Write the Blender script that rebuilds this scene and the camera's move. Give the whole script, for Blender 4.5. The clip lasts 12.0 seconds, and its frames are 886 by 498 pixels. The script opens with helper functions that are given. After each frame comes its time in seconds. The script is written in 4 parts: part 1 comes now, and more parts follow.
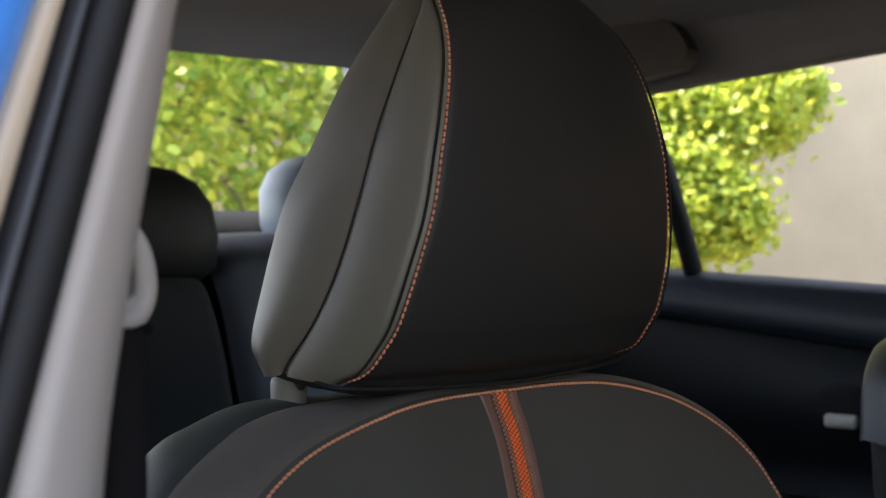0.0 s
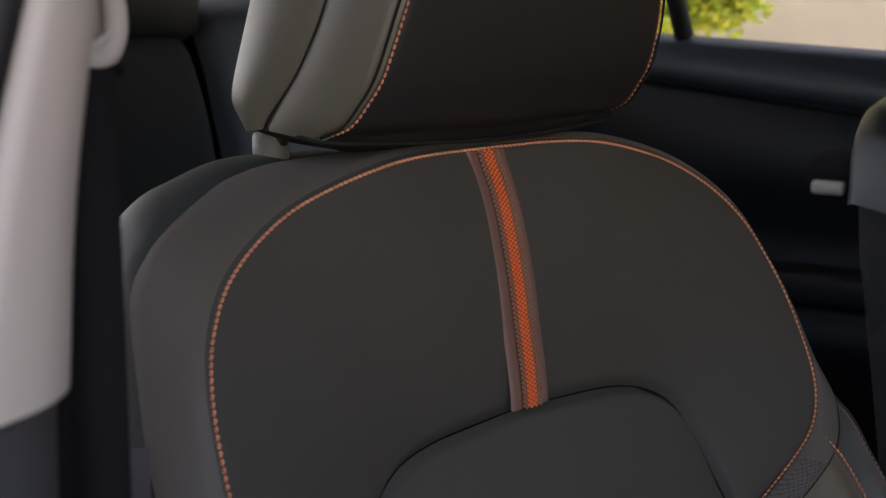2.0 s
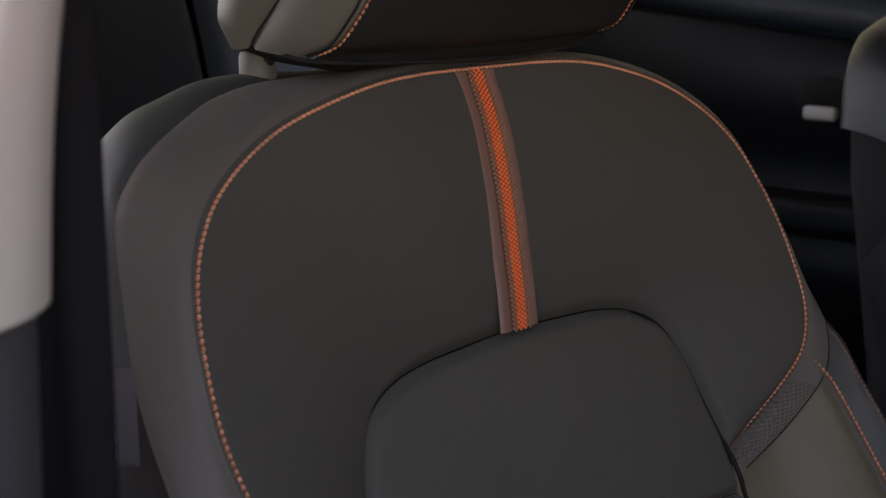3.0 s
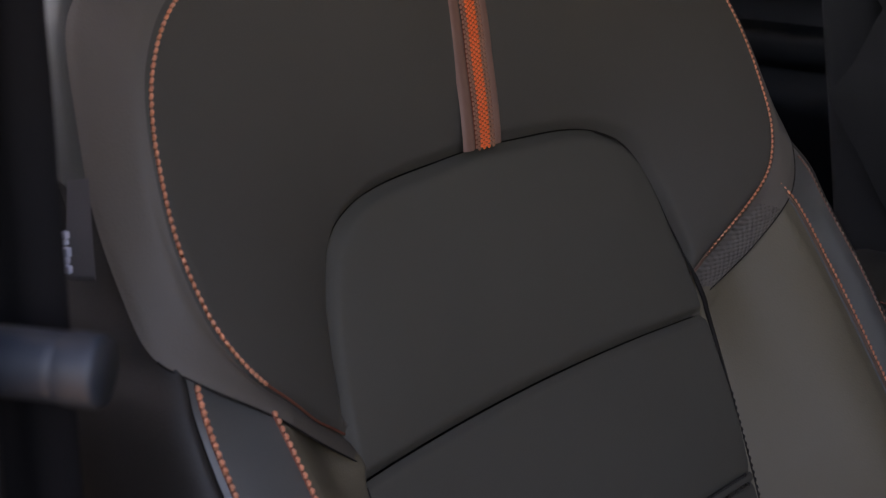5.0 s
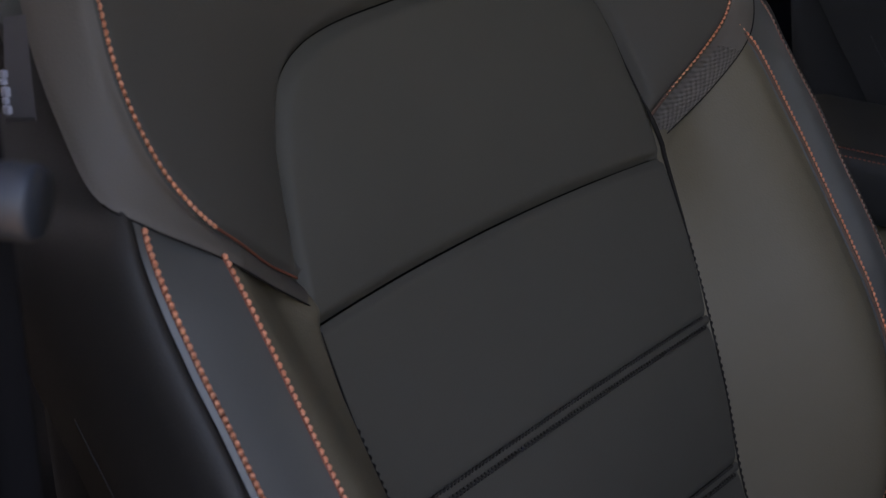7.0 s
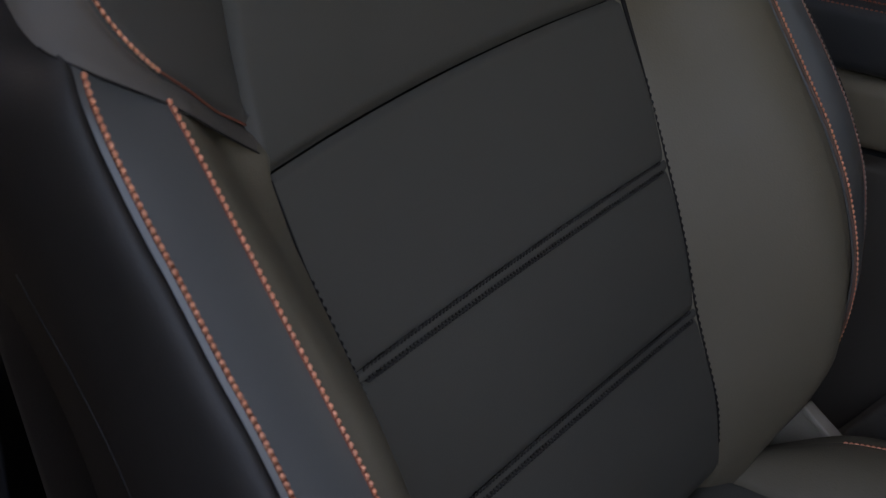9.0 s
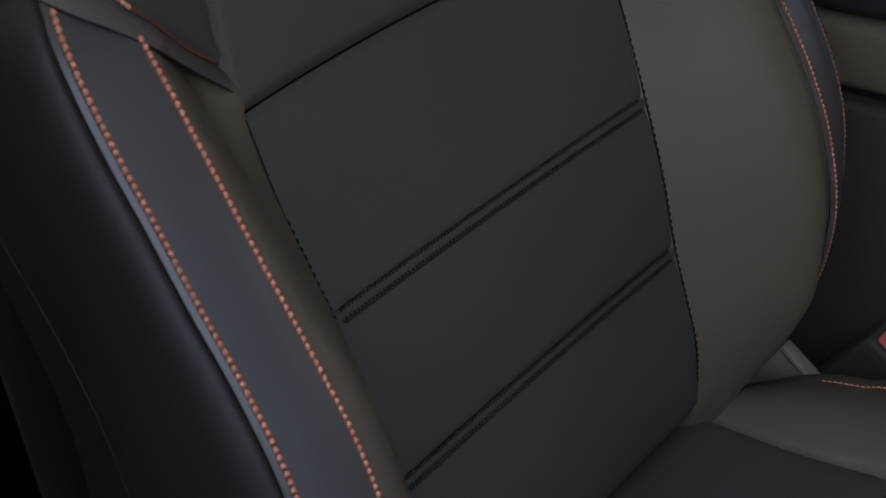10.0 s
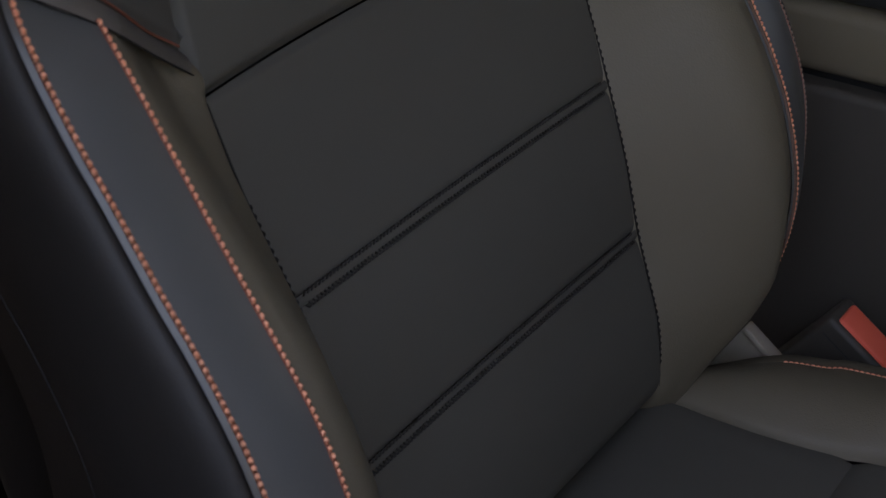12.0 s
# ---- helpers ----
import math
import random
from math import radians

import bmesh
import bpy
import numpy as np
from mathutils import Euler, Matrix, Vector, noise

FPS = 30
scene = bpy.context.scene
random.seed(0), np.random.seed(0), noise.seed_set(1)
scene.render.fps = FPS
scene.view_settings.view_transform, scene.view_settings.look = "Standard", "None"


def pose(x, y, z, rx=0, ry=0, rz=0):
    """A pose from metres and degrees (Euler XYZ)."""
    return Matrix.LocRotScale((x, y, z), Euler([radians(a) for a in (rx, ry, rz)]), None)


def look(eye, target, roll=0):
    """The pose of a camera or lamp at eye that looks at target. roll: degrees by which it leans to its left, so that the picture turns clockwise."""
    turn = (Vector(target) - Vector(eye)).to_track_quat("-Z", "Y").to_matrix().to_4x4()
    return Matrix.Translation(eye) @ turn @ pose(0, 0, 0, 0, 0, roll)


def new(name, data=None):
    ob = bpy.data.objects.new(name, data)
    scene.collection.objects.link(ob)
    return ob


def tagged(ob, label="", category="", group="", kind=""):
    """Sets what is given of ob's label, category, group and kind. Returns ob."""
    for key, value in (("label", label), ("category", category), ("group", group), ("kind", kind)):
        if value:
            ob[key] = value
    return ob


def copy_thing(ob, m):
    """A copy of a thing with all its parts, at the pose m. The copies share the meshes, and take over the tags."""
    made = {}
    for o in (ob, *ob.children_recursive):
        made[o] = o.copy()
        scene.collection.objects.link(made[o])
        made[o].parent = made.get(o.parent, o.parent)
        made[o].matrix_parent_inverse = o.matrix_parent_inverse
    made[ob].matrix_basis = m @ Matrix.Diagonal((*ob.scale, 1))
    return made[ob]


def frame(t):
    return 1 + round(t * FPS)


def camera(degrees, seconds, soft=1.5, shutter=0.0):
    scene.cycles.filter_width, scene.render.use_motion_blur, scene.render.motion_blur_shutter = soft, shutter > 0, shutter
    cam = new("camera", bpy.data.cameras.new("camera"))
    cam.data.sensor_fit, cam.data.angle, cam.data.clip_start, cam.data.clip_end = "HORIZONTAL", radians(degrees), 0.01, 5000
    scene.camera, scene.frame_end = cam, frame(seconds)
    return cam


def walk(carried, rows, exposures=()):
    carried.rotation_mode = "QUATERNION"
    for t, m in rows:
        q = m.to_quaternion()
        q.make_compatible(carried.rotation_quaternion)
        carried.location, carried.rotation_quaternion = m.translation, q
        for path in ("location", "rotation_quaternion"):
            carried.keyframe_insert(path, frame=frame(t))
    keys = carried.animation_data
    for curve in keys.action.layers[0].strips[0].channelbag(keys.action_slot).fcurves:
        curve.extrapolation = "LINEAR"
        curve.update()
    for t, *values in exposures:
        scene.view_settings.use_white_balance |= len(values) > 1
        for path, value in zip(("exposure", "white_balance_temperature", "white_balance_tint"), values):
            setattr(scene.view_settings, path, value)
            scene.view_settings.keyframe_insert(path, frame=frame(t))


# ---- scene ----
cam = camera(31.93, 12.0, soft=1.2)
cam.data.dof.use_dof, cam.data.dof.focus_distance, cam.data.dof.aperture_fstop = True, 0.80, 18.0
# seconds, eye, forward direction, lean to the left
PATH = [
    (0.0, (-0.6236, -0.4840, 1.2125), (0.74808, 0.66355, -0.00842), -0.68),
    (0.5, (-0.6190, -0.4798, 1.2099), (0.74677, 0.66256, -0.05781), -0.54),
    (1.0, (-0.6154, -0.4766, 1.2079), (0.74629, 0.65862, -0.09631), -0.41),
    (1.5, (-0.6126, -0.4747, 1.2055), (0.74470, 0.65450, -0.13058), -0.41),
    (2.0, (-0.6103, -0.4724, 1.2035), (0.74389, 0.64996, -0.15551), -0.36),
    (2.5, (-0.6078, -0.4707, 1.2008), (0.74242, 0.64594, -0.17772), -0.32),
    (3.0, (-0.6057, -0.4697, 1.1983), (0.74148, 0.64047, -0.20002), -0.29),
    (3.2, (-0.6048, -0.4696, 1.1969), (0.74179, 0.63671, -0.21059), -0.27),
    (4.8, (-0.5992, -0.4698, 1.1848), (0.73487, 0.61440, -0.28718), -0.12),
    (5.0, (-0.5982, -0.4696, 1.1837), (0.73378, 0.61087, -0.29734), -0.10),
    (5.5, (-0.5954, -0.4665, 1.1811), (0.73238, 0.59949, -0.32287), 0.06),
    (6.0, (-0.5934, -0.4661, 1.1789), (0.73010, 0.58979, -0.34511), 0.15),
    (6.5, (-0.5913, -0.4660, 1.1756), (0.72840, 0.57983, -0.36501), 0.10),
    (7.0, (-0.5900, -0.4668, 1.1724), (0.72589, 0.57168, -0.38244), -0.08),
    (7.2, (-0.5888, -0.4663, 1.1705), (0.72501, 0.56730, -0.39055), -0.04),
    (8.8, (-0.5784, -0.4509, 1.1605), (0.71809, 0.52241, -0.45982), 0.09),
    (9.0, (-0.5777, -0.4499, 1.1596), (0.71644, 0.51759, -0.46778), 0.18),
    (9.5, (-0.5759, -0.4490, 1.1571), (0.71256, 0.50635, -0.48565), 0.17),
    (10.0, (-0.5742, -0.4483, 1.1547), (0.71044, 0.49646, -0.49879), 0.22),
    (10.5, (-0.5733, -0.4476, 1.1542), (0.71094, 0.48802, -0.50636), 0.31),
    (11.0, (-0.5724, -0.4471, 1.1537), (0.71356, 0.48259, -0.50787), 0.43),
    (11.5, (-0.5723, -0.4470, 1.1544), (0.71647, 0.47744, -0.50864), 0.64),
    (12.0, (-0.5724, -0.4460, 1.1545), (0.71948, 0.47221, -0.50928), 0.83),
]
walk(cam, [(t, look(e, Vector(e) + Vector(f), r)) for t, e, f, r in PATH], [(0.0, 3.46, 7800, 18), (3.0, 3.52, 9200, 28), (5.5, 3.60, 9200, 29), (7.0, 3.62, 9000, 24), (9.0, 3.53, 9100, 22), (12.0, 3.47, 9400, 24)])

# ---- light ----
SUN_EL, SUN_AZ = 56.0, -10.0     # height, and turn from +y towards +x
world = bpy.data.worlds.new("sky")
scene.world = world
world.use_nodes = True
wn = world.node_tree.nodes
sky = wn.new("ShaderNodeTexSky")
sky.sky_type, sky.sun_disc = "NISHITA", False
sky.sun_elevation, sky.sun_rotation = radians(SUN_EL), radians(SUN_AZ)
wn["Background"].inputs["Strength"].default_value = 0.115
world.node_tree.links.new(sky.outputs[0], wn["Background"].inputs["Color"])
sun = new("sun", bpy.data.lights.new("sun", "SUN"))
sun.data.energy, sun.data.angle, sun.data.color = 2.5, radians(0.5), (1.0, 0.95, 0.87)
sun_from = Vector((math.sin(radians(SUN_AZ)) * math.cos(radians(SUN_EL)), math.cos(radians(SUN_AZ)) * math.cos(radians(SUN_EL)), math.sin(radians(SUN_EL))))
sun.matrix_world = look(sun_from * 20, (0, 0, 0))
Z0 = 1.0                        # height of the seat's reference line over the ground


# ---- materials ----
def material(name, color, rough=0.6, metal=0.0, second=None, grain=900.0, bump=0.15, stain=7.0, spec=0.5, coat=0.0, dist=0.0004, vor=False, sheen=0.0):
    """A surface with fine grain relief and soft large-scale variation between two colours."""
    m = bpy.data.materials.new(name)
    m.use_nodes = True
    t = m.node_tree
    b = t.nodes["Principled BSDF"]
    tc = t.nodes.new("ShaderNodeTexCoord")
    n1 = t.nodes.new("ShaderNodeTexNoise")
    n1.inputs["Scale"].default_value, n1.inputs["Detail"].default_value = stain, 6
    ramp = t.nodes.new("ShaderNodeMix")
    ramp.data_type = "RGBA"
    second = second or tuple(c * 0.78 for c in color)
    ramp.inputs[6].default_value, ramp.inputs[7].default_value = (*color, 1), (*second, 1)
    t.links.new(tc.outputs["Object"], n1.inputs["Vector"])
    t.links.new(n1.outputs["Fac"], ramp.inputs[0])
    t.links.new(ramp.outputs[2], b.inputs["Base Color"])
    rr = t.nodes.new("ShaderNodeMapRange")
    rr.inputs["To Min"].default_value, rr.inputs["To Max"].default_value = max(rough - 0.07, 0), min(rough + 0.07, 1)
    t.links.new(n1.outputs["Fac"], rr.inputs["Value"])
    t.links.new(rr.outputs[0], b.inputs["Roughness"])
    b.inputs["Metallic"].default_value = metal
    b.inputs["Specular IOR Level"].default_value = spec
    b.inputs["Coat Weight"].default_value = coat
    b.inputs["Sheen Weight"].default_value = sheen
    if bump:
        if vor:
            g = t.nodes.new("ShaderNodeTexVoronoi")
            g.inputs["Scale"].default_value = grain
            out = g.outputs["Distance"]
        else:
            g = t.nodes.new("ShaderNodeTexNoise")
            g.inputs["Scale"].default_value, g.inputs["Detail"].default_value = grain, 3
            out = g.outputs["Fac"]
        t.links.new(tc.outputs["Object"], g.inputs["Vector"])
        bp = t.nodes.new("ShaderNodeBump")
        bp.inputs["Strength"].default_value, bp.inputs["Distance"].default_value = bump, dist
        t.links.new(out, bp.inputs["Height"])
        t.links.new(bp.outputs[0], b.inputs["Normal"])
    return m


M_LEATHER = material("black leather", (0.147, 0.122, 0.084), 0.57, second=(0.125, 0.104, 0.072), spec=0.42, grain=900, bump=0.22, vor=True)
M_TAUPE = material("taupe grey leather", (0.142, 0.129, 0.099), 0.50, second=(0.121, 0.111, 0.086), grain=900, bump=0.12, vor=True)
M_WRAP = material("grey-brown wrap leather", (0.138, 0.118, 0.101), 0.58, second=(0.118, 0.101, 0.087), spec=0.4, grain=900, bump=0.20, vor=True)
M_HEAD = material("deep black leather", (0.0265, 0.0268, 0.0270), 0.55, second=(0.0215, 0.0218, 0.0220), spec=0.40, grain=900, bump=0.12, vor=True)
M_CLOTH = material("charcoal soft-touch leather", (0.083, 0.076, 0.066), 0.68, second=(0.069, 0.063, 0.055), spec=0.35, grain=1400, bump=0.2)
M_INSERT = material("charcoal insert leather", (0.097, 0.090, 0.075), 0.74, second=(0.081, 0.075, 0.063), spec=0.3, grain=1400, bump=0.2)
M_STRIP = material("blue-grey smooth leather", (0.096, 0.096, 0.091), 0.42, second=(0.083, 0.083, 0.079), spec=0.75, grain=1200, bump=0.1, vor=True)
M_THREAD = material("orange thread", (0.85, 0.27, 0.135), 0.45, second=(0.93, 0.42, 0.26), spec=0.5, grain=2500, stain=300)
M_GROOVE = material("rust thread", (0.27, 0.070, 0.040), 0.7, grain=2500, stain=200)
M_FOLD = material("brown leather fold", (0.140, 0.078, 0.058), 0.65, grain=2000, stain=60)
# orange thread again, weaker light on the far seam put into its colour
M_DIM = material("dimmed orange thread", (0.30, 0.20, 0.155), 0.6, grain=2500, stain=300)
M_BLACKTHREAD = material("black thread", (0.024, 0.0215, 0.0205), 0.9, spec=0.12, grain=2500)
M_TONAL = material("charcoal thread", (0.046, 0.042, 0.038), 0.85, spec=0.2, grain=2500)
M_ORANGE = material("bright orange weave", (1.0, 0.140, 0.034), 0.38, second=(1.0, 0.20, 0.06), spec=0.6, grain=3000, stain=160)
M_BASE = material("rust strip backing", (0.17, 0.036, 0.016), 0.7, grain=3000, stain=160)
M_BROWN = material("brown weave", (0.36, 0.155, 0.105), 0.6, grain=3000, stain=160)
M_PIPING = material("dusty brown piping leather", (0.25, 0.125, 0.095), 0.55, second=(0.19, 0.093, 0.072), grain=1500, bump=0.2)
M_SHOULDER = material("green-grey shoulder leather", (0.066, 0.071, 0.064), 0.55, grain=900, bump=0.15, vor=True)
M_BAND = material("embossed black leather", (0.122, 0.104, 0.088), 0.58, grain=900, bump=0.12, vor=True)


def hatch(m, period, turn):
    """Adds fine parallel ribs to a material's relief."""
    t = m.node_tree
    tc = t.nodes.new("ShaderNodeTexCoord")
    mp = t.nodes.new("ShaderNodeMapping")
    mp.inputs["Rotation"].default_value = turn
    w = t.nodes.new("ShaderNodeTexWave")
    w.inputs["Scale"].default_value = 0.314 / period
    bp = t.nodes.new("ShaderNodeBump")
    bp.inputs["Strength"].default_value, bp.inputs["Distance"].default_value = 0.7, 0.0005
    old = t.nodes["Principled BSDF"].inputs["Normal"].links[0].from_node
    t.links.new(tc.outputs["Object"], mp.inputs["Vector"])
    t.links.new(mp.outputs[0], w.inputs["Vector"])
    t.links.new(w.outputs["Fac"], bp.inputs["Height"])
    t.links.new(old.outputs[0], bp.inputs["Normal"])
    t.links.new(bp.outputs[0], t.nodes["Principled BSDF"].inputs["Normal"])


hatch(M_BAND, 0.0016, (0, radians(-30), 0))
hatch(M_BAND, 0.0016, (0, radians(-75), 0))
# the seat's own leather, with the flank's shade put into a darker colour
M_FLANK_SHADED = material("shaded seat side leather", (0.031, 0.0282, 0.0260), 0.58, grain=900, bump=0.15, spec=0.45, vor=True)
M_CLOTHBLACK = material("matt black seat cloth", (0.009, 0.0092, 0.0096), 0.9, grain=700, bump=0.4)
M_TRIM = material("light grey pillar trim", (0.42, 0.388, 0.360), 0.8, second=(0.38, 0.350, 0.325), spec=0.3, grain=1200, bump=0.15)
M_PLASTIC = material("dark grey plastic", (0.021, 0.022, 0.025), 0.5, grain=1000, bump=0.25)
M_SEAL = material("black rubber seal", (0.0095, 0.0098, 0.0105), 0.7, spec=0.3, grain=700)
M_JAMB = material("sand grey door jamb", (0.46, 0.37, 0.275), 0.5, grain=500, bump=0.05)
M_BLUE = material("bright blue car paint", (0.04, 0.31, 0.88), 0.3, second=(0.035, 0.28, 0.84), grain=300, bump=0.0, coat=0.8)
M_BELT = material("black belt webbing", (0.0085, 0.0078, 0.0090), 0.9, grain=900, bump=0.5, spec=0.2)
M_PAD = material("dark grey pad cloth", (0.036, 0.041, 0.047), 0.9, grain=1100, bump=0.3)
M_LINER = material("grey headliner cloth", (0.150, 0.176, 0.204), 0.95, grain=1100, bump=0.3)
M_DOOR = material("black door panel", (0.0060, 0.0076, 0.0092), 0.55, spec=0.28, grain=600, bump=0.3, vor=True)
# sky reflected on the door top, painted as a blue base colour
M_ROLL = material("soft door top with sky tint", (0.0100, 0.0170, 0.0270), 0.5, grain=600, bump=0.3, vor=True)
M_CHROME = material("satin chrome", (0.75, 0.73, 0.70), 0.25, metal=1.0, grain=800, bump=0.02)
M_HANDLE = material("pale satin handle plastic", (0.70, 0.67, 0.60), 0.35, metal=0.1, grain=800, bump=0.02)
M_GREY = material("grey steel bracket", (0.46, 0.39, 0.30), 0.6, metal=0.0, grain=600)
M_LEVER = material("blue-grey plastic", (0.015, 0.021, 0.031), 0.55, grain=900, bump=0.1)
# far seat's shade and sky tint, put into the base colour
M_SIDE_SHADED = material("shaded far seat leather", (0.0105, 0.0132, 0.0180), 0.5, grain=900, bump=0.12, vor=True)
M_CONSOLE = material("brown-black console plastic", (0.056, 0.048, 0.039), 0.6, grain=900, bump=0.2)
M_LOWER = material("blue-grey pillar plastic", (0.040, 0.044, 0.052), 0.6, grain=900, bump=0.2)
M_SLEEVE = material("grey sleeve plastic", (0.26, 0.25, 0.23), 0.5, grain=900, bump=0.1)
M_FRAME = material("black window frame rubber", (0.0035, 0.0036, 0.004), 0.8, spec=0.15, grain=700)
M_REAR = material("black rear headrest leather", (0.0042, 0.0056, 0.0060), 0.62, spec=0.25, grain=900, bump=0.12, vor=True)
# daylight on the window-side rear headrest, put into its base colour
M_REAR_LIT = material("daylit rear headrest leather", (0.22, 0.255, 0.285), 0.5, grain=900, bump=0.1)
M_RED = material("red buckle button", (1.0, 0.165, 0.10), 0.55, second=(1.0, 0.135, 0.08), spec=0.3, grain=600, bump=0.02)
M_LABEL = material("dark grey fabric tag", (0.15, 0.14, 0.145), 0.7, grain=1500, bump=0.3)
M_INK = material("white tag print", (0.46, 0.48, 0.58), 0.7, grain=500, bump=0)
M_DECK = material("dark blue-grey parcel shelf", (0.0075, 0.011, 0.015), 0.95, spec=0.04, grain=500, bump=0.3)
M_SHELF = material("grey parcel shelf", (0.062, 0.072, 0.088), 0.6, grain=500, bump=0.3)
M_CARPET = material("black carpet", (0.015, 0.015, 0.016), 0.95, grain=400, bump=0.8, dist=0.003)
M_WALL = material("pale concrete", (0.44, 0.385, 0.30), 0.9, second=(0.19, 0.165, 0.13), grain=40, bump=0.3, stain=2.2, dist=0.01)
M_GROUND = material("sandy paving", (0.42, 0.31, 0.20), 0.9, second=(0.34, 0.25, 0.16), grain=60, bump=0.4, stain=1.2, dist=0.01)
M_BARK = material("grey bark", (0.12, 0.09, 0.065), 0.9, grain=50, bump=0.8, dist=0.01)


def leaf_material(name, c1, c2):
    m = bpy.data.materials.new(name)
    m.use_nodes = True
    t = m.node_tree
    b = t.nodes["Principled BSDF"]
    geo = t.nodes.new("ShaderNodeNewGeometry")
    mix = t.nodes.new("ShaderNodeMix")
    mix.data_type = "RGBA"
    mix.inputs[6].default_value, mix.inputs[7].default_value = (*c1, 1), (*c2, 1)
    t.links.new(geo.outputs["Random Per Island"], mix.inputs[0])
    t.links.new(mix.outputs[2], b.inputs["Base Color"])
    b.inputs["Roughness"].default_value = 0.5
    tr = t.nodes.new("ShaderNodeBsdfTranslucent")
    t.links.new(mix.outputs[2], tr.inputs["Color"])
    add = t.nodes.new("ShaderNodeMixShader")
    add.inputs[0].default_value = 0.5
    t.links.new(b.outputs[0], add.inputs[1])
    t.links.new(tr.outputs[0], add.inputs[2])
    t.links.new(add.outputs[0], t.nodes["Material Output"].inputs["Surface"])
    return m


M_LEAF = leaf_material("yellow-green leaves", (0.22, 0.33, 0.045), (0.47, 0.51, 0.085))
M_LEAF2 = leaf_material("fresh green leaves", (0.13, 0.26, 0.04), (0.36, 0.48, 0.08))


def glass_material():
    m = bpy.data.materials.new("clear window glass")
    m.use_nodes = True
    t = m.node_tree
    t.nodes.remove(t.nodes["Principled BSDF"])
    tr, gl, mix, fr = (t.nodes.new("ShaderNode" + k) for k in ("BsdfTransparent", "BsdfGlossy", "MixShader", "Fresnel"))
    tr.inputs["Color"].default_value = (0.90, 0.94, 0.92, 1)
    gl.inputs["Roughness"].default_value = 0.02
    fr.inputs["IOR"].default_value = 1.3
    t.links.new(fr.outputs[0], mix.inputs[0])
    t.links.new(tr.outputs[0], mix.inputs[1])
    t.links.new(gl.outputs[0], mix.inputs[2])
    t.links.new(mix.outputs[0], t.nodes["Material Output"].inputs["Surface"])
    return m


M_GLASS = glass_material()


# ---- building helpers ----
def thing(name, at, label, category, group="", kind=""):
    e = new(name)
    e.empty_display_size = 0.05
    e.matrix_world = Matrix.Translation((at[0], at[1], at[2] + Z0))
    return tagged(e, label, category, group, kind)


def mesh_of(verts, faces, mat, smooth=True):
    me = bpy.data.meshes.new("mesh")
    me.from_pydata([tuple(v) for v in verts], [], faces)
    me.materials.append(mat)
    me.polygons.foreach_set("use_smooth", [smooth] * len(me.polygons))
    me.update()
    return me


def part(name, geom, mat, parent=None, label="", smooth=True):
    """Links (verts, faces), given from the seat's reference point, as one mesh, under parent or as a thing of its own."""
    verts, faces = geom
    verts = np.asarray(verts, float) + (0, 0, Z0)
    base = np.array(parent.matrix_world.translation) if parent else np.append(verts[:, :2].mean(0), verts[:, 2].min())
    ob = new(name, mesh_of(verts - base, faces, mat, smooth))
    if parent:
        ob.parent = parent
        ob.matrix_parent_inverse = Matrix.Identity(4)
        ob.matrix_world = Matrix.Translation(Vector(base))
    else:
        ob.location = base
    bpy.context.view_layer.update()
    return tagged(ob, label) if label else ob


def join(*geoms):
    V, F, n = [], [], 0
    for v, f in geoms:
        V.append(np.asarray(v, float))
        F += [tuple(i + n for i in q) for q in f]
        n += len(v)
    return np.concatenate(V), F


def spline(points, n):
    """n points at even steps along a smooth curve through the points."""
    p = np.asarray(points, float)
    if len(p) == 2:
        return p[0] + (p[1] - p[0]) * np.linspace(0, 1, n)[:, None]
    q = np.vstack([2 * p[0] - p[1], p, 2 * p[-1] - p[-2]])
    out = []
    for i in range(1, len(q) - 2):
        u = np.linspace(0, 1, 24, endpoint=False)[:, None]
        a, b, c, d = q[i - 1], q[i], q[i + 1], q[i + 2]
        out.append(0.5 * (2 * b + (c - a) * u + (2 * a - 5 * b + 4 * c - d) * u * u + (3 * b - a - 3 * c + d) * u ** 3))
    out = np.vstack(out + [p[-1:]])
    s = np.concatenate([[0], np.cumsum(np.linalg.norm(np.diff(out, axis=0), axis=1))])
    w = np.linspace(0, s[-1], n)
    return np.stack([np.interp(w, s, out[:, k]) for k in range(p.shape[1])], 1)


def mirror(curve):
    return np.asarray(curve, float) * (-1, 1, 1)


def arch(half):
    """A whole symmetrical curve from its half, which begins on the middle plane."""
    half = np.asarray(half, float)
    return np.vstack([mirror(half)[:0:-1], half])


def normals(G):
    du, dv = np.gradient(G, axis=0), np.gradient(G, axis=1)
    n = np.cross(du, dv)
    return n / np.maximum(np.linalg.norm(n, axis=2, keepdims=True), 1e-9)


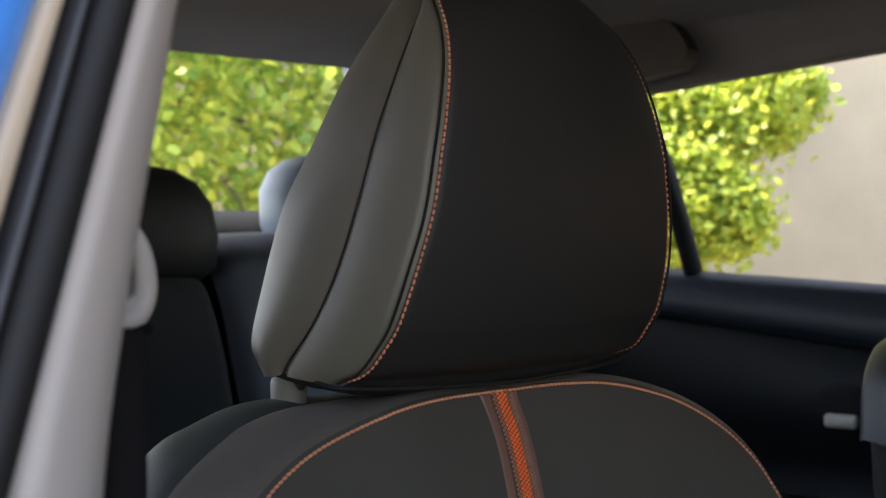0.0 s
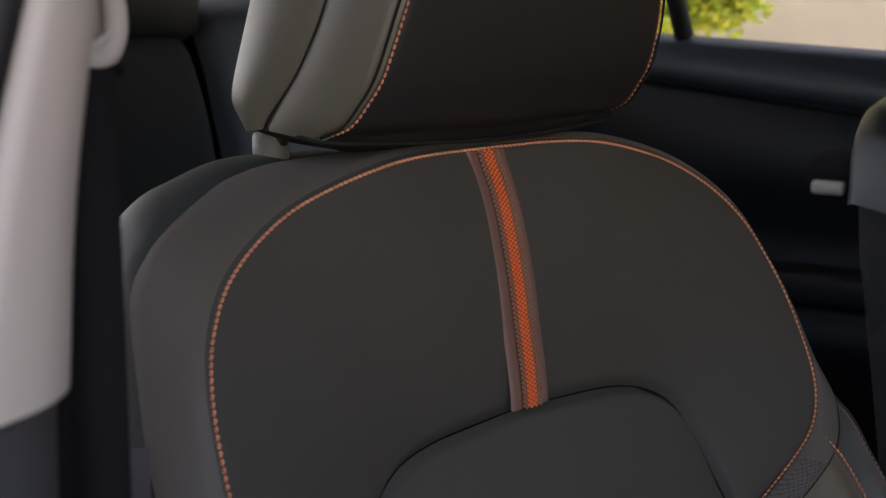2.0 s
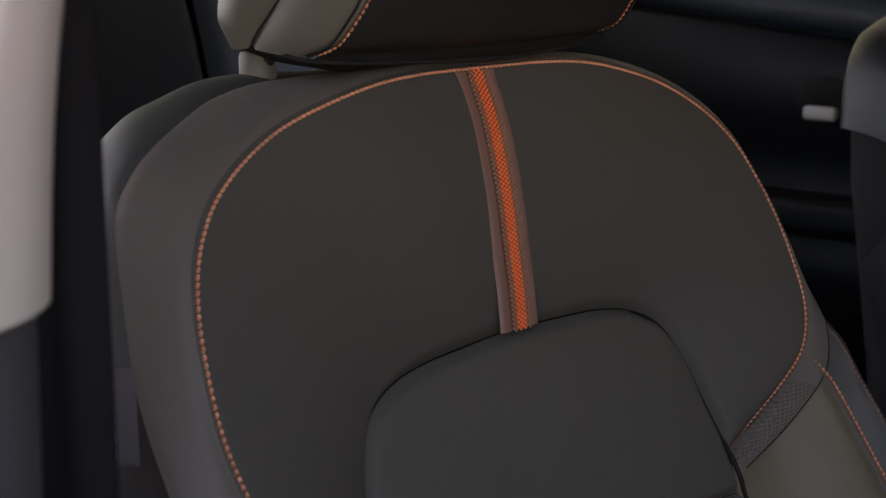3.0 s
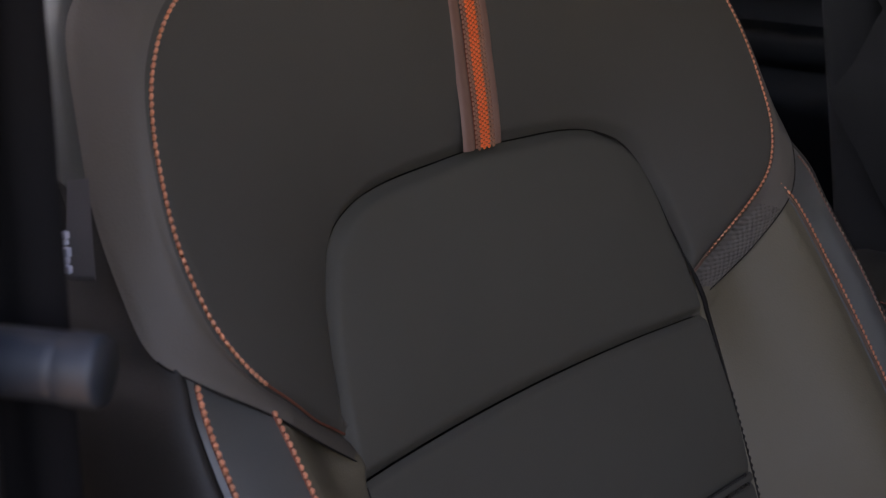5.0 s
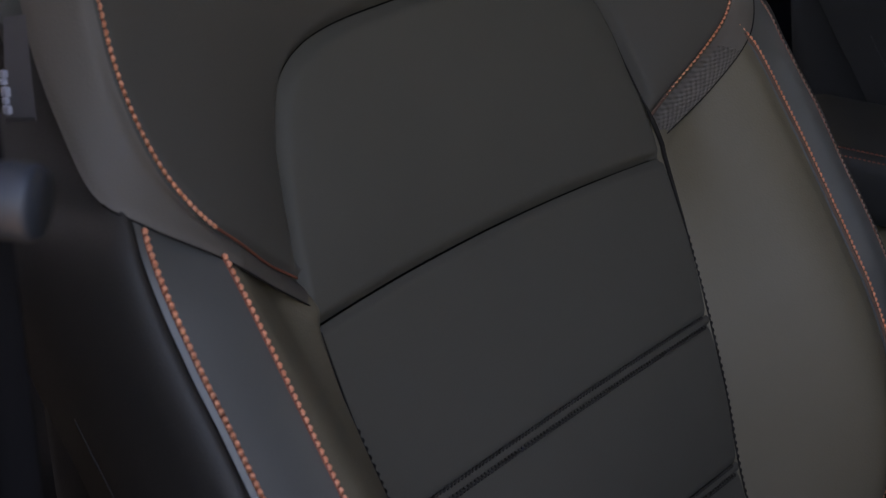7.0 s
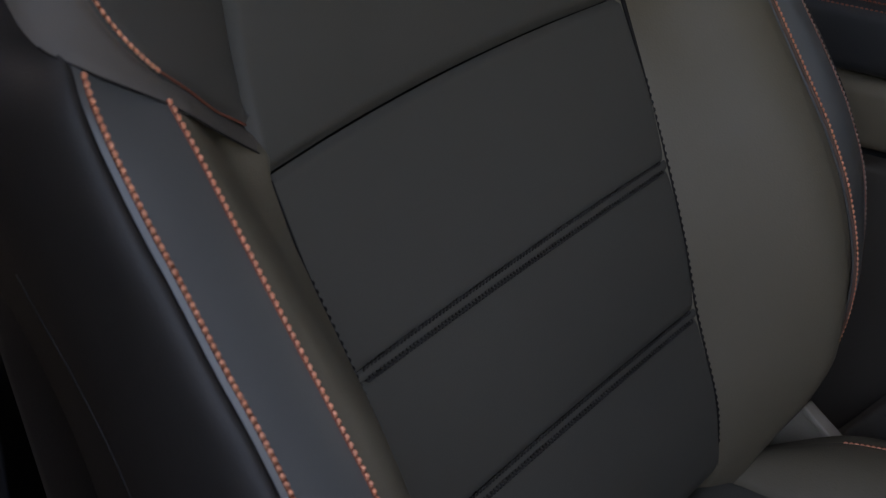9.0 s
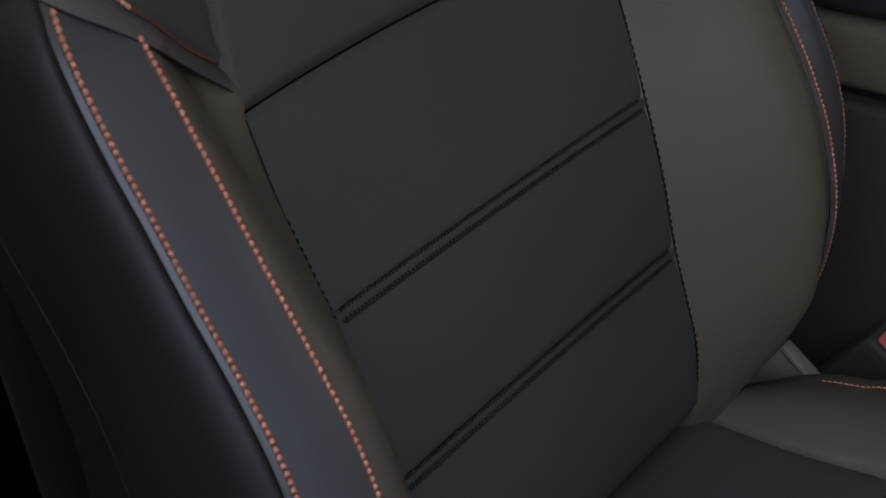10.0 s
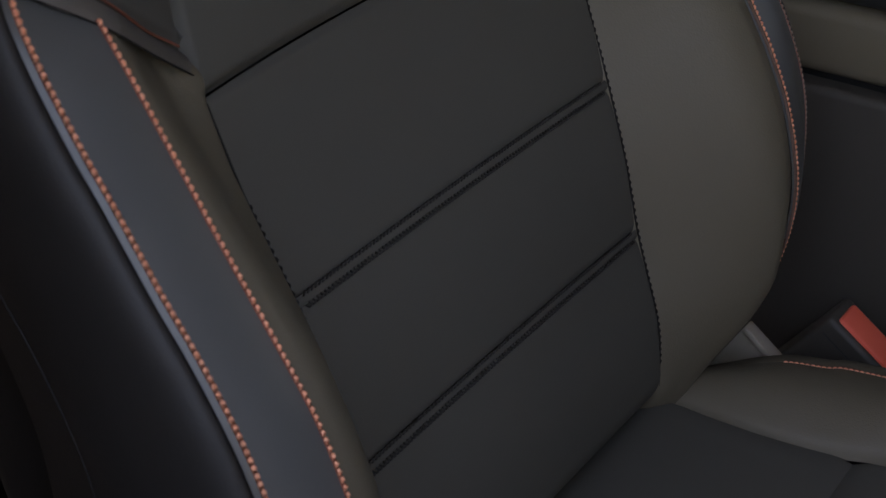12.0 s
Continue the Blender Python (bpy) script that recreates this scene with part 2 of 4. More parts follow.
def loft(curves, ns, nt, side=1, tuck=(0.0, 0.0), width=0.006, puff=0.0, ends=(0.0, 0.0), rel=0.0, raw=False, power=0.9):
    """A smooth sheet across curves: grid of ns x nt points. side: which way is out. tuck: how deep its long edges turn in;
    ends: the same for its short edges; puff: how far its middle swells out; rel: the same as a share of its width."""
    C = np.stack(curves) if raw else np.stack([spline(c, ns) for c in curves])
    G = np.stack([spline(C[:, i], nt) for i in range(ns)])
    N = normals(G) * side
    t = np.linspace(0, 1, nt)
    swell = puff + rel * np.linalg.norm(np.diff(G, axis=1), axis=2).sum(1)
    G = G + N * (swell[:, None] * (4 * t * (1 - t))[None, :] ** power)[..., None]
    span = np.linalg.norm(np.diff(G, axis=1), axis=2)
    d0 = np.concatenate([np.zeros((ns, 1)), np.cumsum(span, 1)], 1)
    d1 = d0[:, -1:] - d0
    dip = tuck[0] * np.exp(-(d0 / width) ** 2) + tuck[1] * np.exp(-(d1 / width) ** 2)
    if any(ends):
        run = np.linalg.norm(np.diff(G, axis=0), axis=2)
        e0 = np.concatenate([np.zeros((1, nt)), np.cumsum(run, 0)], 0)
        dip = dip + ends[0] * np.exp(-(e0 / width) ** 2) + ends[1] * np.exp(-((e0[-1:] - e0) / width) ** 2)
    dip = dip * np.clip(d0[:, -1:] / 0.02, 0, 1)
    return G - N * dip[..., None]


def sheet(G, side=1, close=False):
    """Verts and faces of a grid; the faces look to the side that loft() called out."""
    a, b = G.shape[:2]
    idx = np.arange(a * b).reshape(a, b)
    F = []
    for i in range(a if close else a - 1):
        for j in range(b - 1):
            k = (i + 1) % a
            q = (idx[i, j], idx[k, j], idx[k, j + 1], idx[i, j + 1])
            F.append(tuple(int(v) for v in (q if side > 0 else q[::-1])))
    return G.reshape(-1, 3), F


def tube(curve, radius, sides=8, flat=1.0, caps=True, across=None):
    """A round bar along a curve; radius may be a list; across: a direction that the curve never takes."""
    c = np.asarray(curve, float)
    n = len(c)
    r = np.broadcast_to(np.asarray(radius, float), (n,))
    t = np.gradient(c, axis=0)
    t /= np.maximum(np.linalg.norm(t, axis=1, keepdims=True), 1e-9)
    ref = np.array([0.0, 0.0, 1.0]) if abs(t[:, 2]).mean() < 0.8 else np.array([1.0, 0.0, 0.0])
    u = np.cross(t, ref if across is None else np.array(across, float))
    u /= np.linalg.norm(u, axis=1, keepdims=True)
    v = np.cross(t, u)
    V, F = [], []
    for i in range(n):
        for k in range(sides):
            a = 2 * math.pi * k / sides
            V.append(c[i] + r[i] * (math.cos(a) * u[i] + flat * math.sin(a) * v[i]))
    for i in range(n - 1):
        for k in range(sides):
            F.append((i * sides + k, i * sides + (k + 1) % sides, (i + 1) * sides + (k + 1) % sides, (i + 1) * sides + k))
    if caps:
        F.append(tuple(range(sides))[::-1])
        F.append(tuple((n - 1) * sides + k for k in range(sides)))
    return np.array(V), F


def stitches(curve, step=0.0033, length=0.0022, radius=0.00066, lift=0.0006, side=None, slant=0.0):
    """Small thread loops, one after another along a curve that lies on a sheet; side: the sheet's outward direction along it;
    radius: of the thread, or two of them, for the curve's start and end."""
    c = np.asarray(curve, float)
    total = np.linalg.norm(np.diff(c, axis=0), axis=1).sum()
    n = max(4, int(total / step))
    p = spline(c, n * 4 + 1)
    out = []
    nd = spline(side, n * 4 + 1) if side is not None else np.tile([0.0, -1.0, 0.0], (n * 4 + 1, 1))
    r0, r1 = radius if isinstance(radius, tuple) else (radius, radius)
    for i in range(n):
        radius = r0 + (r1 - r0) * i / n
        a, b = p[4 * i], p[4 * i + 3]
        m = (a + b) / 2
        d = (b - a) / max(np.linalg.norm(b - a), 1e-9)
        q = np.cross(d, nd[4 * i])
        d = d * math.cos(slant) + q * math.sin(slant)
        h = length / 2
        nv = nd[4 * i] / np.linalg.norm(nd[4 * i])
        pts = [m - d * h - nv * radius, m - d * h * 0.6 + nv * lift, m + nv * (lift + 0.0003), m + d * h * 0.6 + nv * lift, m + d * h - nv * radius]
        out.append(tube(pts, [radius * 0.6, radius, radius * 1.1, radius, radius * 0.6], 6))
    return join(*out)


def box(lo, hi, bevel=0.004, seg=2):
    bm = bmesh.new()
    bmesh.ops.create_cube(bm, size=1.0)
    lo, hi = Vector(lo), Vector(hi)
    for v in bm.verts:
        v.co = Vector(((v.co.x + 0.5) * (hi.x - lo.x) + lo.x, (v.co.y + 0.5) * (hi.y - lo.y) + lo.y, (v.co.z + 0.5) * (hi.z - lo.z) + lo.z))
    if bevel:
        bmesh.ops.bevel(bm, geom=list(bm.edges), offset=bevel, segments=seg, affect="EDGES", profile=0.5)
    bm.verts.index_update()
    geom = [tuple(v.co) for v in bm.verts], [tuple(v.index for v in f.verts) for f in bm.faces]
    bm.free()
    return geom


def turned(geom, m):
    v, f = geom
    return np.array([tuple(m @ Vector(p)) for p in v]), f


# ---- the seat ----
# half curves from the middle plane or from the top, as x, y (to the rear), z
LOOP = [(0, .031, .132), (.05, .028, .132), (.09, .0240, .129), (.136, .022, .119), (.166, .018, .108), (.193, .011, .092), (.210, .002, .074), (.219, -.007, .055),
        (.2245, -.018, .033), (.2265, -.030, .007), (.222, -.043, -.020), (.208, -.050, -.042), (.185, -.048, -.061), (.167, -.043, -.076), (.1435, -.037, -.0935)]
INSERT = [(0, .0026, .0002), (.035, .002, -.001), (.073, .0005, -.003), (.100, -.003, -.008), (.120, -.009, -.019), (.132, -.017, -.040), (.139, -.026, -.064), (.1425, -.033, -.080), (.1445, -.038, -.092)]
EDGE = [(.1445, -.038, -.092), (.1480, -.0443, -.108), (.1490, -.0475, -.118), (.1455, -.0663, -.160), (.1405, -.0868, -.206), (.1365, -.1033, -.248), (.1345, -.1158, -.290), (.1335, -.1333, -.341), (.1340, -.1375, -.372), (.1350, -.1365, -.397), (.1350, -.122, -.414)]
INNER = [(.211, -.060, -.056), (.212, -.070, -.066), (.212, -.088, -.092), (.212, -.110, -.125), (.2105, -.143, -.176), (.210, -.1545, -.195), (.210, -.168, -.224), (.210, -.178, -.258),
         (.210, -.181, -.284), (.2095, -.179, -.312), (.206, -.173, -.338), (.197, -.163, -.362), (.180, -.151, -.387), (.160, -.144, -.410), (.150, -.138, -.43)]
OUTER = [(.2385, -.046, -.034), (.2435, -.057, -.048), (.245, -.068, -.067), (.246, -.083, -.089), (.246, -.095, -.106), (.2455, -.114, -.136), (.245, -.131, -.161), (.245, -.149, -.192),
         (.245, -.163, -.228), (.245, -.168, -.265), (.245, -.167, -.300), (.242, -.160, -.332), (.234, -.142, -.362), (.220, -.118, -.388), (.202, -.095, -.410), (.192, -.085, -.43)]
CREASE = [(0, .085, .1275), (.06, .085, .1275), (.107, .080, .1285), (.138, .073, .1255), (.163, .064, .119), (.190, .053, .110), (.208, .046, .100), (.224, .037, .084), (.236, .018, .050),
          (.245, .000, .021), (.249, -.018, -.005), (.250, -.036, -.027), (.2385, -.050, -.039), (.211, -.063, -.058), (.180, -.058, -.082), (.1440, -.0455, -.108)]
RIM = [(0, .135, .113), (.075, .128, .117), (.110, .122, .119), (.136, .121, .115), (.160, .118, .109), (.195, .110, .085), (.222, .098, .045), (.240, .085, .000), (.252, .070, -.050)]
RECESS = 0.008                  # how far the insert is hollowed in its middle


def grown(curve, d):
    """A half curve moved outwards by d in its own x-z outline."""
    c = spline(curve, 60)
    t = np.gradient(c, axis=0)
    n = np.stack([-t[:, 2], 0 * t[:, 0], t[:, 0]], 1)
    n /= np.linalg.norm(n, axis=1, keepdims=True)
    return c + n * d


def insert_row(z):
    """A line across the insert at height z along its edge: hollow in the middle."""
    e = spline(EDGE, 200)
    i = int(np.abs(e[:, 2] - z).argmin())
    x, y, zz = e[i]
    hollow = RECESS * min(1, max(0, (z + .200) / .082))
    return [(x * k, y + hollow * (1 - k * k), zz + 0.002 * (1 - k * k)) for k in np.linspace(-1, 1, 9)]


def car_seat():
    seat = thing("car_seat", (0, 0.05, -0.43), "black leather front car seat with orange contrast stitching", "car seat", "front seats")
    # broad padded panel round the top of the backrest
    out = arch(grown(LOOP, 0.0035))
    inn = arch(INSERT)
    mid = spline(out, 181) * 0.5 + spline(inn, 181) * 0.5
    G = loft([inn, mid, out], 401, 61, side=1, tuck=(0.005, 0.003), width=0.0035, rel=0.056, power=1.2)
    panel = part("shoulder_panel", sheet(G, 1), M_CLOTH, seat, "smooth charcoal leather upper panel")
    N = normals(G)
    k = 58
    sewn = (G[:, k, 0] > 0) | (G[:, k, 2] > -.052)    # the near end of the seam sinks into the fold
    part("stitching", stitches(G[sewn, k], side=N[sewn, k], slant=.15, length=.0024, radius=(.00085, .00062)), M_THREAD, panel, "orange thread stitching")
    part("seam_thread", tube(spline(G[:, 58] + N[:, 58] * 0.0001, 500), np.linspace(.0006, .0004, 500), 6), M_GROOVE, panel, "rust-coloured seam cord")
    part("seam_fold", tube(spline(G[201:, 59] + N[201:, 58] * 0.0004, 300), np.linspace(.0004, .0012, 300), 6), M_FOLD, panel, "brown seam fold")
    # band that wraps from the orange seam to the side
    full = grown(LOOP, 0.0037)
    ku = int(np.linalg.norm(full - np.array(LOOP[10]), axis=1).argmin())
    lo = np.vstack([spline(full[:ku + 1], 150), spline(full[ku:], 91)[1:]])
    cfull = spline(CREASE, 400)
    kc = int(np.linalg.norm(cfull - np.array(CREASE[11]), axis=1).argmin())
    cr = np.vstack([spline(cfull[:kc + 1:3], 150), spline(cfull[kc::3], 91)[1:]])
    lo, cr = arch(lo), arch(cr)
    H = loft([lo, lo * 0.5 + cr * 0.5, cr], len(lo), 33, side=1, tuck=(0.0020, 0.0010), width=0.003, rel=0.035, raw=True)
    e = 46
    part("side_band", sheet(H[e:len(lo) - e], 1), M_WRAP, seat, "grey-brown leather wrap band")
    for g in (H[:e + 1], H[len(lo) - e - 1:]):
        part("lower_band", sheet(g, 1), M_BAND, seat, "finely embossed leather band")
    for m in (1, -1):
        part("seam_thread", tube(spline((H[-88:, -1] if m > 0 else H[:88, -1]), 80), .0004, 6), M_BLACKTHREAD, seat, "black seam below the band")
    # outer side of the shoulders
    S = loft([arch(CREASE[:10]), spline(arch(CREASE[:10]), 120) * 0.45 + spline(arch(RIM[:7]), 120) * 0.55 + np.array([0, 0, 0.004]), arch(RIM[:7])], 301, 25, side=1, tuck=(0.003, 0.006), width=0.005, puff=0.004)
    part("shoulder_side", sheet(S, 1), M_SHOULDER, seat, "smooth green-grey leather side panel")
    # insert: four cushions, one above another
    s1 = insert_row(-.118)
    seam1 = spline(s1, 161)
    e = np.asarray(EDGE[:3])
    upper = [np.vstack([mirror(e)[::-1][:1], mirror(INSERT)[::-1], np.asarray(INSERT)[1:], e[-1:]])]
    tops = spline(upper[0], 161)
    mids = tops * 0.5 + seam1 * 0.5
    G = loft([tops, mids, seam1], 241, 61, side=-1, tuck=(0.005, 0.005), width=0.0035, rel=0.038, ends=(0.001, 0.001))
    part("insert_panel", sheet(G, -1), M_INSERT, seat, "charcoal leather centre cushion")
    levels = [-.118, -.206, -.290, -.412]
    for a, b in zip(levels[:-1], levels[1:]):
        gap = 0.0029
        rows = [insert_row(z) for z in np.linspace(a - (gap if a < -.2 else 0), b + (gap if b > -.4 else 0), 6)]
        G = loft(rows, 161, 61, side=-1, tuck=(0.0024 if a > -.2 else 0.0011, 0.0011), width=0.0022, puff=0.0012, ends=(0.0006, 0.0006))
        part("insert_panel", sheet(G, -1), M_INSERT, seat, "charcoal leather centre cushion")
        if b > -.4:
            F = loft([insert_row(z) for z in np.linspace(b + gap, b - gap, 4)], 161, 13, side=-1, tuck=(0.0010, 0.0010), width=0.0009, puff=0.0006, ends=(0.0012, 0.0012))
            ridge = part("seam_ridge", sheet(F, -1), M_INSERT, seat, "narrow ridge between double seams")
            nn = -normals(F)
            for kk, up in ((1, .0008), (12, .0016)):
                part("stitching", stitches(F[4:-4, kk], step=0.0027, length=0.0025, radius=0.0006, lift=up, side=nn[4:-4, kk], slant=-.6), M_TONAL, ridge, "charcoal thread stitching")
    for m in (1, -1):
        bind = (lambda z: min(1, max(0, (z + .160) / .045))) if m > 0 else (lambda z: .75 * min(1, max(0, (z + .145) / .04)))
        upper = [(p[0], p[1] + .0045 - .0008 * i, p[2]) for i, p in enumerate(INSERT[3:8])] + [(p[0] - .0010, p[1] - .0012, p[2]) for p in EDGE[:2]] if m > 0 else []
        part("seam_thread", tube((c := spline([(m * (x - .0012 - .0040 * bind(z)), y - .0010 - .0018 * bind(z), z) for x, y, z in upper + EDGE[2:]], 200)), [.0005 + (.0009 if m > 0 else 0) * bind(z) * min(1, max(0, (-.085 - z) / .01)) for z in c[:, 2]], 8), M_BLACKTHREAD, seat, "black insert seam")
        run = spline([(m * (x - .0012), y - .0012, z) for x, y, z in EDGE[3:9]], 200)
        part("stitching", stitches(run, step=.0042, length=.0026, radius=.00048, side=np.tile([-.45 * m, -.89, 0.], (200, 1)), slant=.35), M_BLACKTHREAD, seat, "black thread stitching")
    # side bolsters
    for m in (1, -1):
        sg = 1 if m > 0 else -1
        fl = (lambda c: np.asarray(c, float) * (m, 1, 1))
        E, I, O = spline([(.149, -.022, -.092)] + EDGE[1:], 90), spline([(.2105, -.030, -.034)] + INNER, 90), spline([(.2370, -.028, -.016)] + OUTER, 90)
        I2 = I + np.array([-0.0022, 0.0010, 0])
        ramp = (np.clip((np.arange(90) - 8) / 26, 0, 1) * np.clip((92 - np.arange(90)) / 20, 0, 1))[:, None]
        top = np.clip((np.arange(90) - 8) / 26, 0, 1)[:, None]
        mid1 = E * 0.62 + I2 * 0.38 + ramp * np.array([0, -0.006, 0]) + (1 - top) * np.array([0, .008, 0])
        mid2 = E * 0.28 + I2 * 0.72 + ramp * np.array([0, -0.0095, 0]) + (1 - top) * np.array([0, .005, 0])
        low = (np.clip((np.arange(90) - 45) / 20, 0, 1) * np.clip((82 - np.arange(90)) / 16, 0, 1))[:, None]
        mid1 = mid1 + low * np.array([0, -.007, 0])
        mid2 = mid2 + low * np.array([.004, -.007, 0])
        G = loft([fl(E + np.array([-.0018, .011, 0])), fl(E + np.array([-.0010, .0002, 0]) - np.clip((E[:, 2:] + .145) / .04, 0, 1) * (.003, .0015, 0)), fl(mid1), fl(mid2), fl(I2)], 181, 49, side=sg, tuck=(0.0, 0.003), width=0.005, puff=0.002)
        part("bolster", sheet(G, sg), M_LEATHER, seat, "padded black leather side bolster")
        O1 = O + np.array([0.0028, 0.0008, 0])
        G = loft([fl(I2), fl((I2 + O1) / 2 + np.array([0, 0.006, 0]) - np.clip((np.arange(90) - 2) / 10, 0, 1)[:, None] * np.array([0, .0075, 0])), fl(O1)], 241, 25, side=sg, tuck=(0.0018, 0.0010), width=0.0018, puff=0.001)
        strap = part("bolster_strip", sheet(G, sg), M_STRIP, seat, "smooth leather strip between orange seams")
        nn = normals(G) * sg
        for kk, kc in ((2, 2), (22, 22)):
            sewn = (G[:, 12, 2] > -.338) & (G[:, 12, 2] < (-.0445 if m > 0 else -.043 if kk > 10 else -.0505))
            part("stitching", stitches(G[sewn, kk], lift=.0009 if m < 0 else .0005, radius=(.00105 if kk > 10 else .00092) if m < 0 else (.00068 if kk < 10 else .00056), length=.0021 if m < 0 else .0025, side=nn[sewn, kk], slant=.12), M_DIM if m > 0 and kk > 10 else M_THREAD, strap, "orange thread stitching" if m < 0 or kk < 10 else "dimmed orange thread stitching")
            if m > 0 and kk < 10:
                part("seam_fold", tube(spline(G[sewn, 1] + nn[sewn, 1] * .0004, 300), .0011, 6, .6), M_FOLD, strap, "brown seam fold")
            part("seam_thread", tube(spline(G[sewn, kc] + nn[sewn, kc] * 0.0001, 300), .0010 if m < 0 else .0004, 6), M_GROOVE, strap, "rust-coloured seam cord")
        O1 = spline(np.vstack([[(.231, .014, .032), (.2350, -.006, .006), (.2372, -.024, -.013)], O1[3:]]), 90)
        # flank: rolls over from the outer seam and runs back along the seat's side
        grow = np.clip((.03 - O1[:, 2:]) / .09, .25, 1)
        G = loft([fl(O1 + np.array([dx, dy, 0]) * grow) for dx, dy in ((0, 0), (.0030, .0008), (.0066, .0042), (.0094, .0105), (.0112, .022), (.0116, .045), (.0090, .078), (-.002, .125))], 181, 65, side=sg, tuck=(0.0022, 0.0), width=0.0016)
        part("bolster_flank", sheet(G, sg), M_FLANK_SHADED, seat, "black leather outer flank")
        part("seam_thread", tube(spline(G[60:170, 44], 80), .0004, 6), M_PLASTIC, seat, "dark flank seam")
    # padded core and rear shell
    rings = []
    for z, w, f, b in ((.118, .10, .075, .125), (.105, .140, .055, .125), (.06, .190, .040, .120), (0, .206, .026, .110), (-.1, .212, -.005, .095), (-.2, .224, -.045, .080), (-.3, .226, -.085, .055), (-.43, .215, -.100, .030)):
        a = np.linspace(0, 2 * math.pi, 48, endpoint=False)
        ca, sa = np.cos(a), np.sin(a)
        rings.append(np.stack([w * np.sign(ca) * np.abs(ca) ** 0.5, (f + b) / 2 + (b - f) / 2 * np.sign(sa) * np.abs(sa) ** 0.5, np.full(48, z)], 1))
    V = np.vstack(rings)
    F = [(i * 48 + k, i * 48 + (k + 1) % 48, (i + 1) * 48 + (k + 1) % 48, (i + 1) * 48 + k) for i in range(len(rings) - 1) for k in range(48)]
    F += [tuple(range(48))[::-1], tuple((len(rings) - 1) * 48 + k for k in range(48))]
    part("back_shell", (V, F), M_CLOTHBLACK, seat, "dark padded rear shell")
    return seat


seat = car_seat()


def on_panel(x, z):
    """The padded upper panel's y at x, z, from rays down the y axis."""
    ob = next(o for o in seat.children if o.name.startswith("shoulder_panel"))
    org = Vector((x, -1, z + Z0)) - ob.matrix_world.translation
    hit, p, n, _ = ob.ray_cast(org, Vector((0, 1, 0)))
    return (p.y + ob.matrix_world.translation.y, n) if hit else (0.01, Vector((0, -1, 0)))


bpy.context.view_layer.update()


def woven_strip():
    """Flat woven strip let into the upper panel, with a leather edge on both sides."""
    line = [(-.0046, .1306), (-.0030, .11), (-.0042, .08), (-.0046, .05), (-.0038, .025), (-.0050, .002)]
    c = spline(line, 60)
    rows = []
    for x, z in c:
        y, n = on_panel(float(x), float(z))
        rows.append((x, y, z))
    rows = np.array(rows)
    want = np.interp(rows[:, 2], [.002, .03, .061, .094, .1295], [-.0020, .0028, .0070, .0178, .0285])
    rows[:, 1] = np.minimum(rows[:, 1], want)
    rows[:, 1] = np.convolve(np.pad(rows[:, 1], 3, "edge"), np.ones(7) / 7, "valid")
    def strip(a, b, h, n=7):
        G = np.stack([rows + np.array([u, 0, 0]) + np.array([0, -h * (1 - ((u - (a + b) / 2) / ((b - a) / 2)) ** 4) + 0.0002, 0]) for u in np.linspace(a, b, n)], 1)
        return G
    base = part("strip_base", sheet(strip(-0.0072, 0.0092, 0.0008), 1), M_BASE, seat, "dark brown strip backing")
    for a, b in ((-.0150, -.0062), (.0084, .0150)):
        part("piping", sheet(strip(a, b, 0.0016, 11), 1), M_PIPING, seat, "dusty brown leather edging")
    seg = np.linalg.norm(np.diff(rows, axis=0), axis=1).sum()
    n = int(seg / 0.00118)
    pts = spline(rows, n)
    hot, dim = [], []
    for i in range(n):
        for j in range(8):
            if (i + j) % 2:
                continue
            u = j - 3.5
            p = pts[i] + np.array([u * 0.0019 + .0010, -0.0012, 0])
            r = 0.00118
            bead = [(p[0] + r * 1.15 * u, p[1] - r * 0.5 * w, p[2] + r * 0.95 * v) for u, v, w in ((1, 0, 0), (.7, .7, 0), (0, 1, 0), (-.7, .7, 0), (-1, 0, 0), (-.7, -.7, 0), (0, -1, 0), (.7, -.7, 0), (.45, 0, 1), (0, .45, 1), (-.45, 0, 1), (0, -.45, 1))]
            f = [(0, 1, 9, 8), (1, 2, 9), (2, 3, 9), (3, 4, 10, 9), (4, 5, 10), (5, 6, 11, 10), (6, 7, 11), (7, 0, 8, 11), (8, 9, 10, 11)]
            (hot if abs(u) < 2 else dim).append((bead, f))
    part("weave", join(*hot), M_ORANGE, base, "bright orange woven threads")
    part("weave_edge", join(*dim), M_BROWN, base, "brown woven edge threads")


woven_strip()


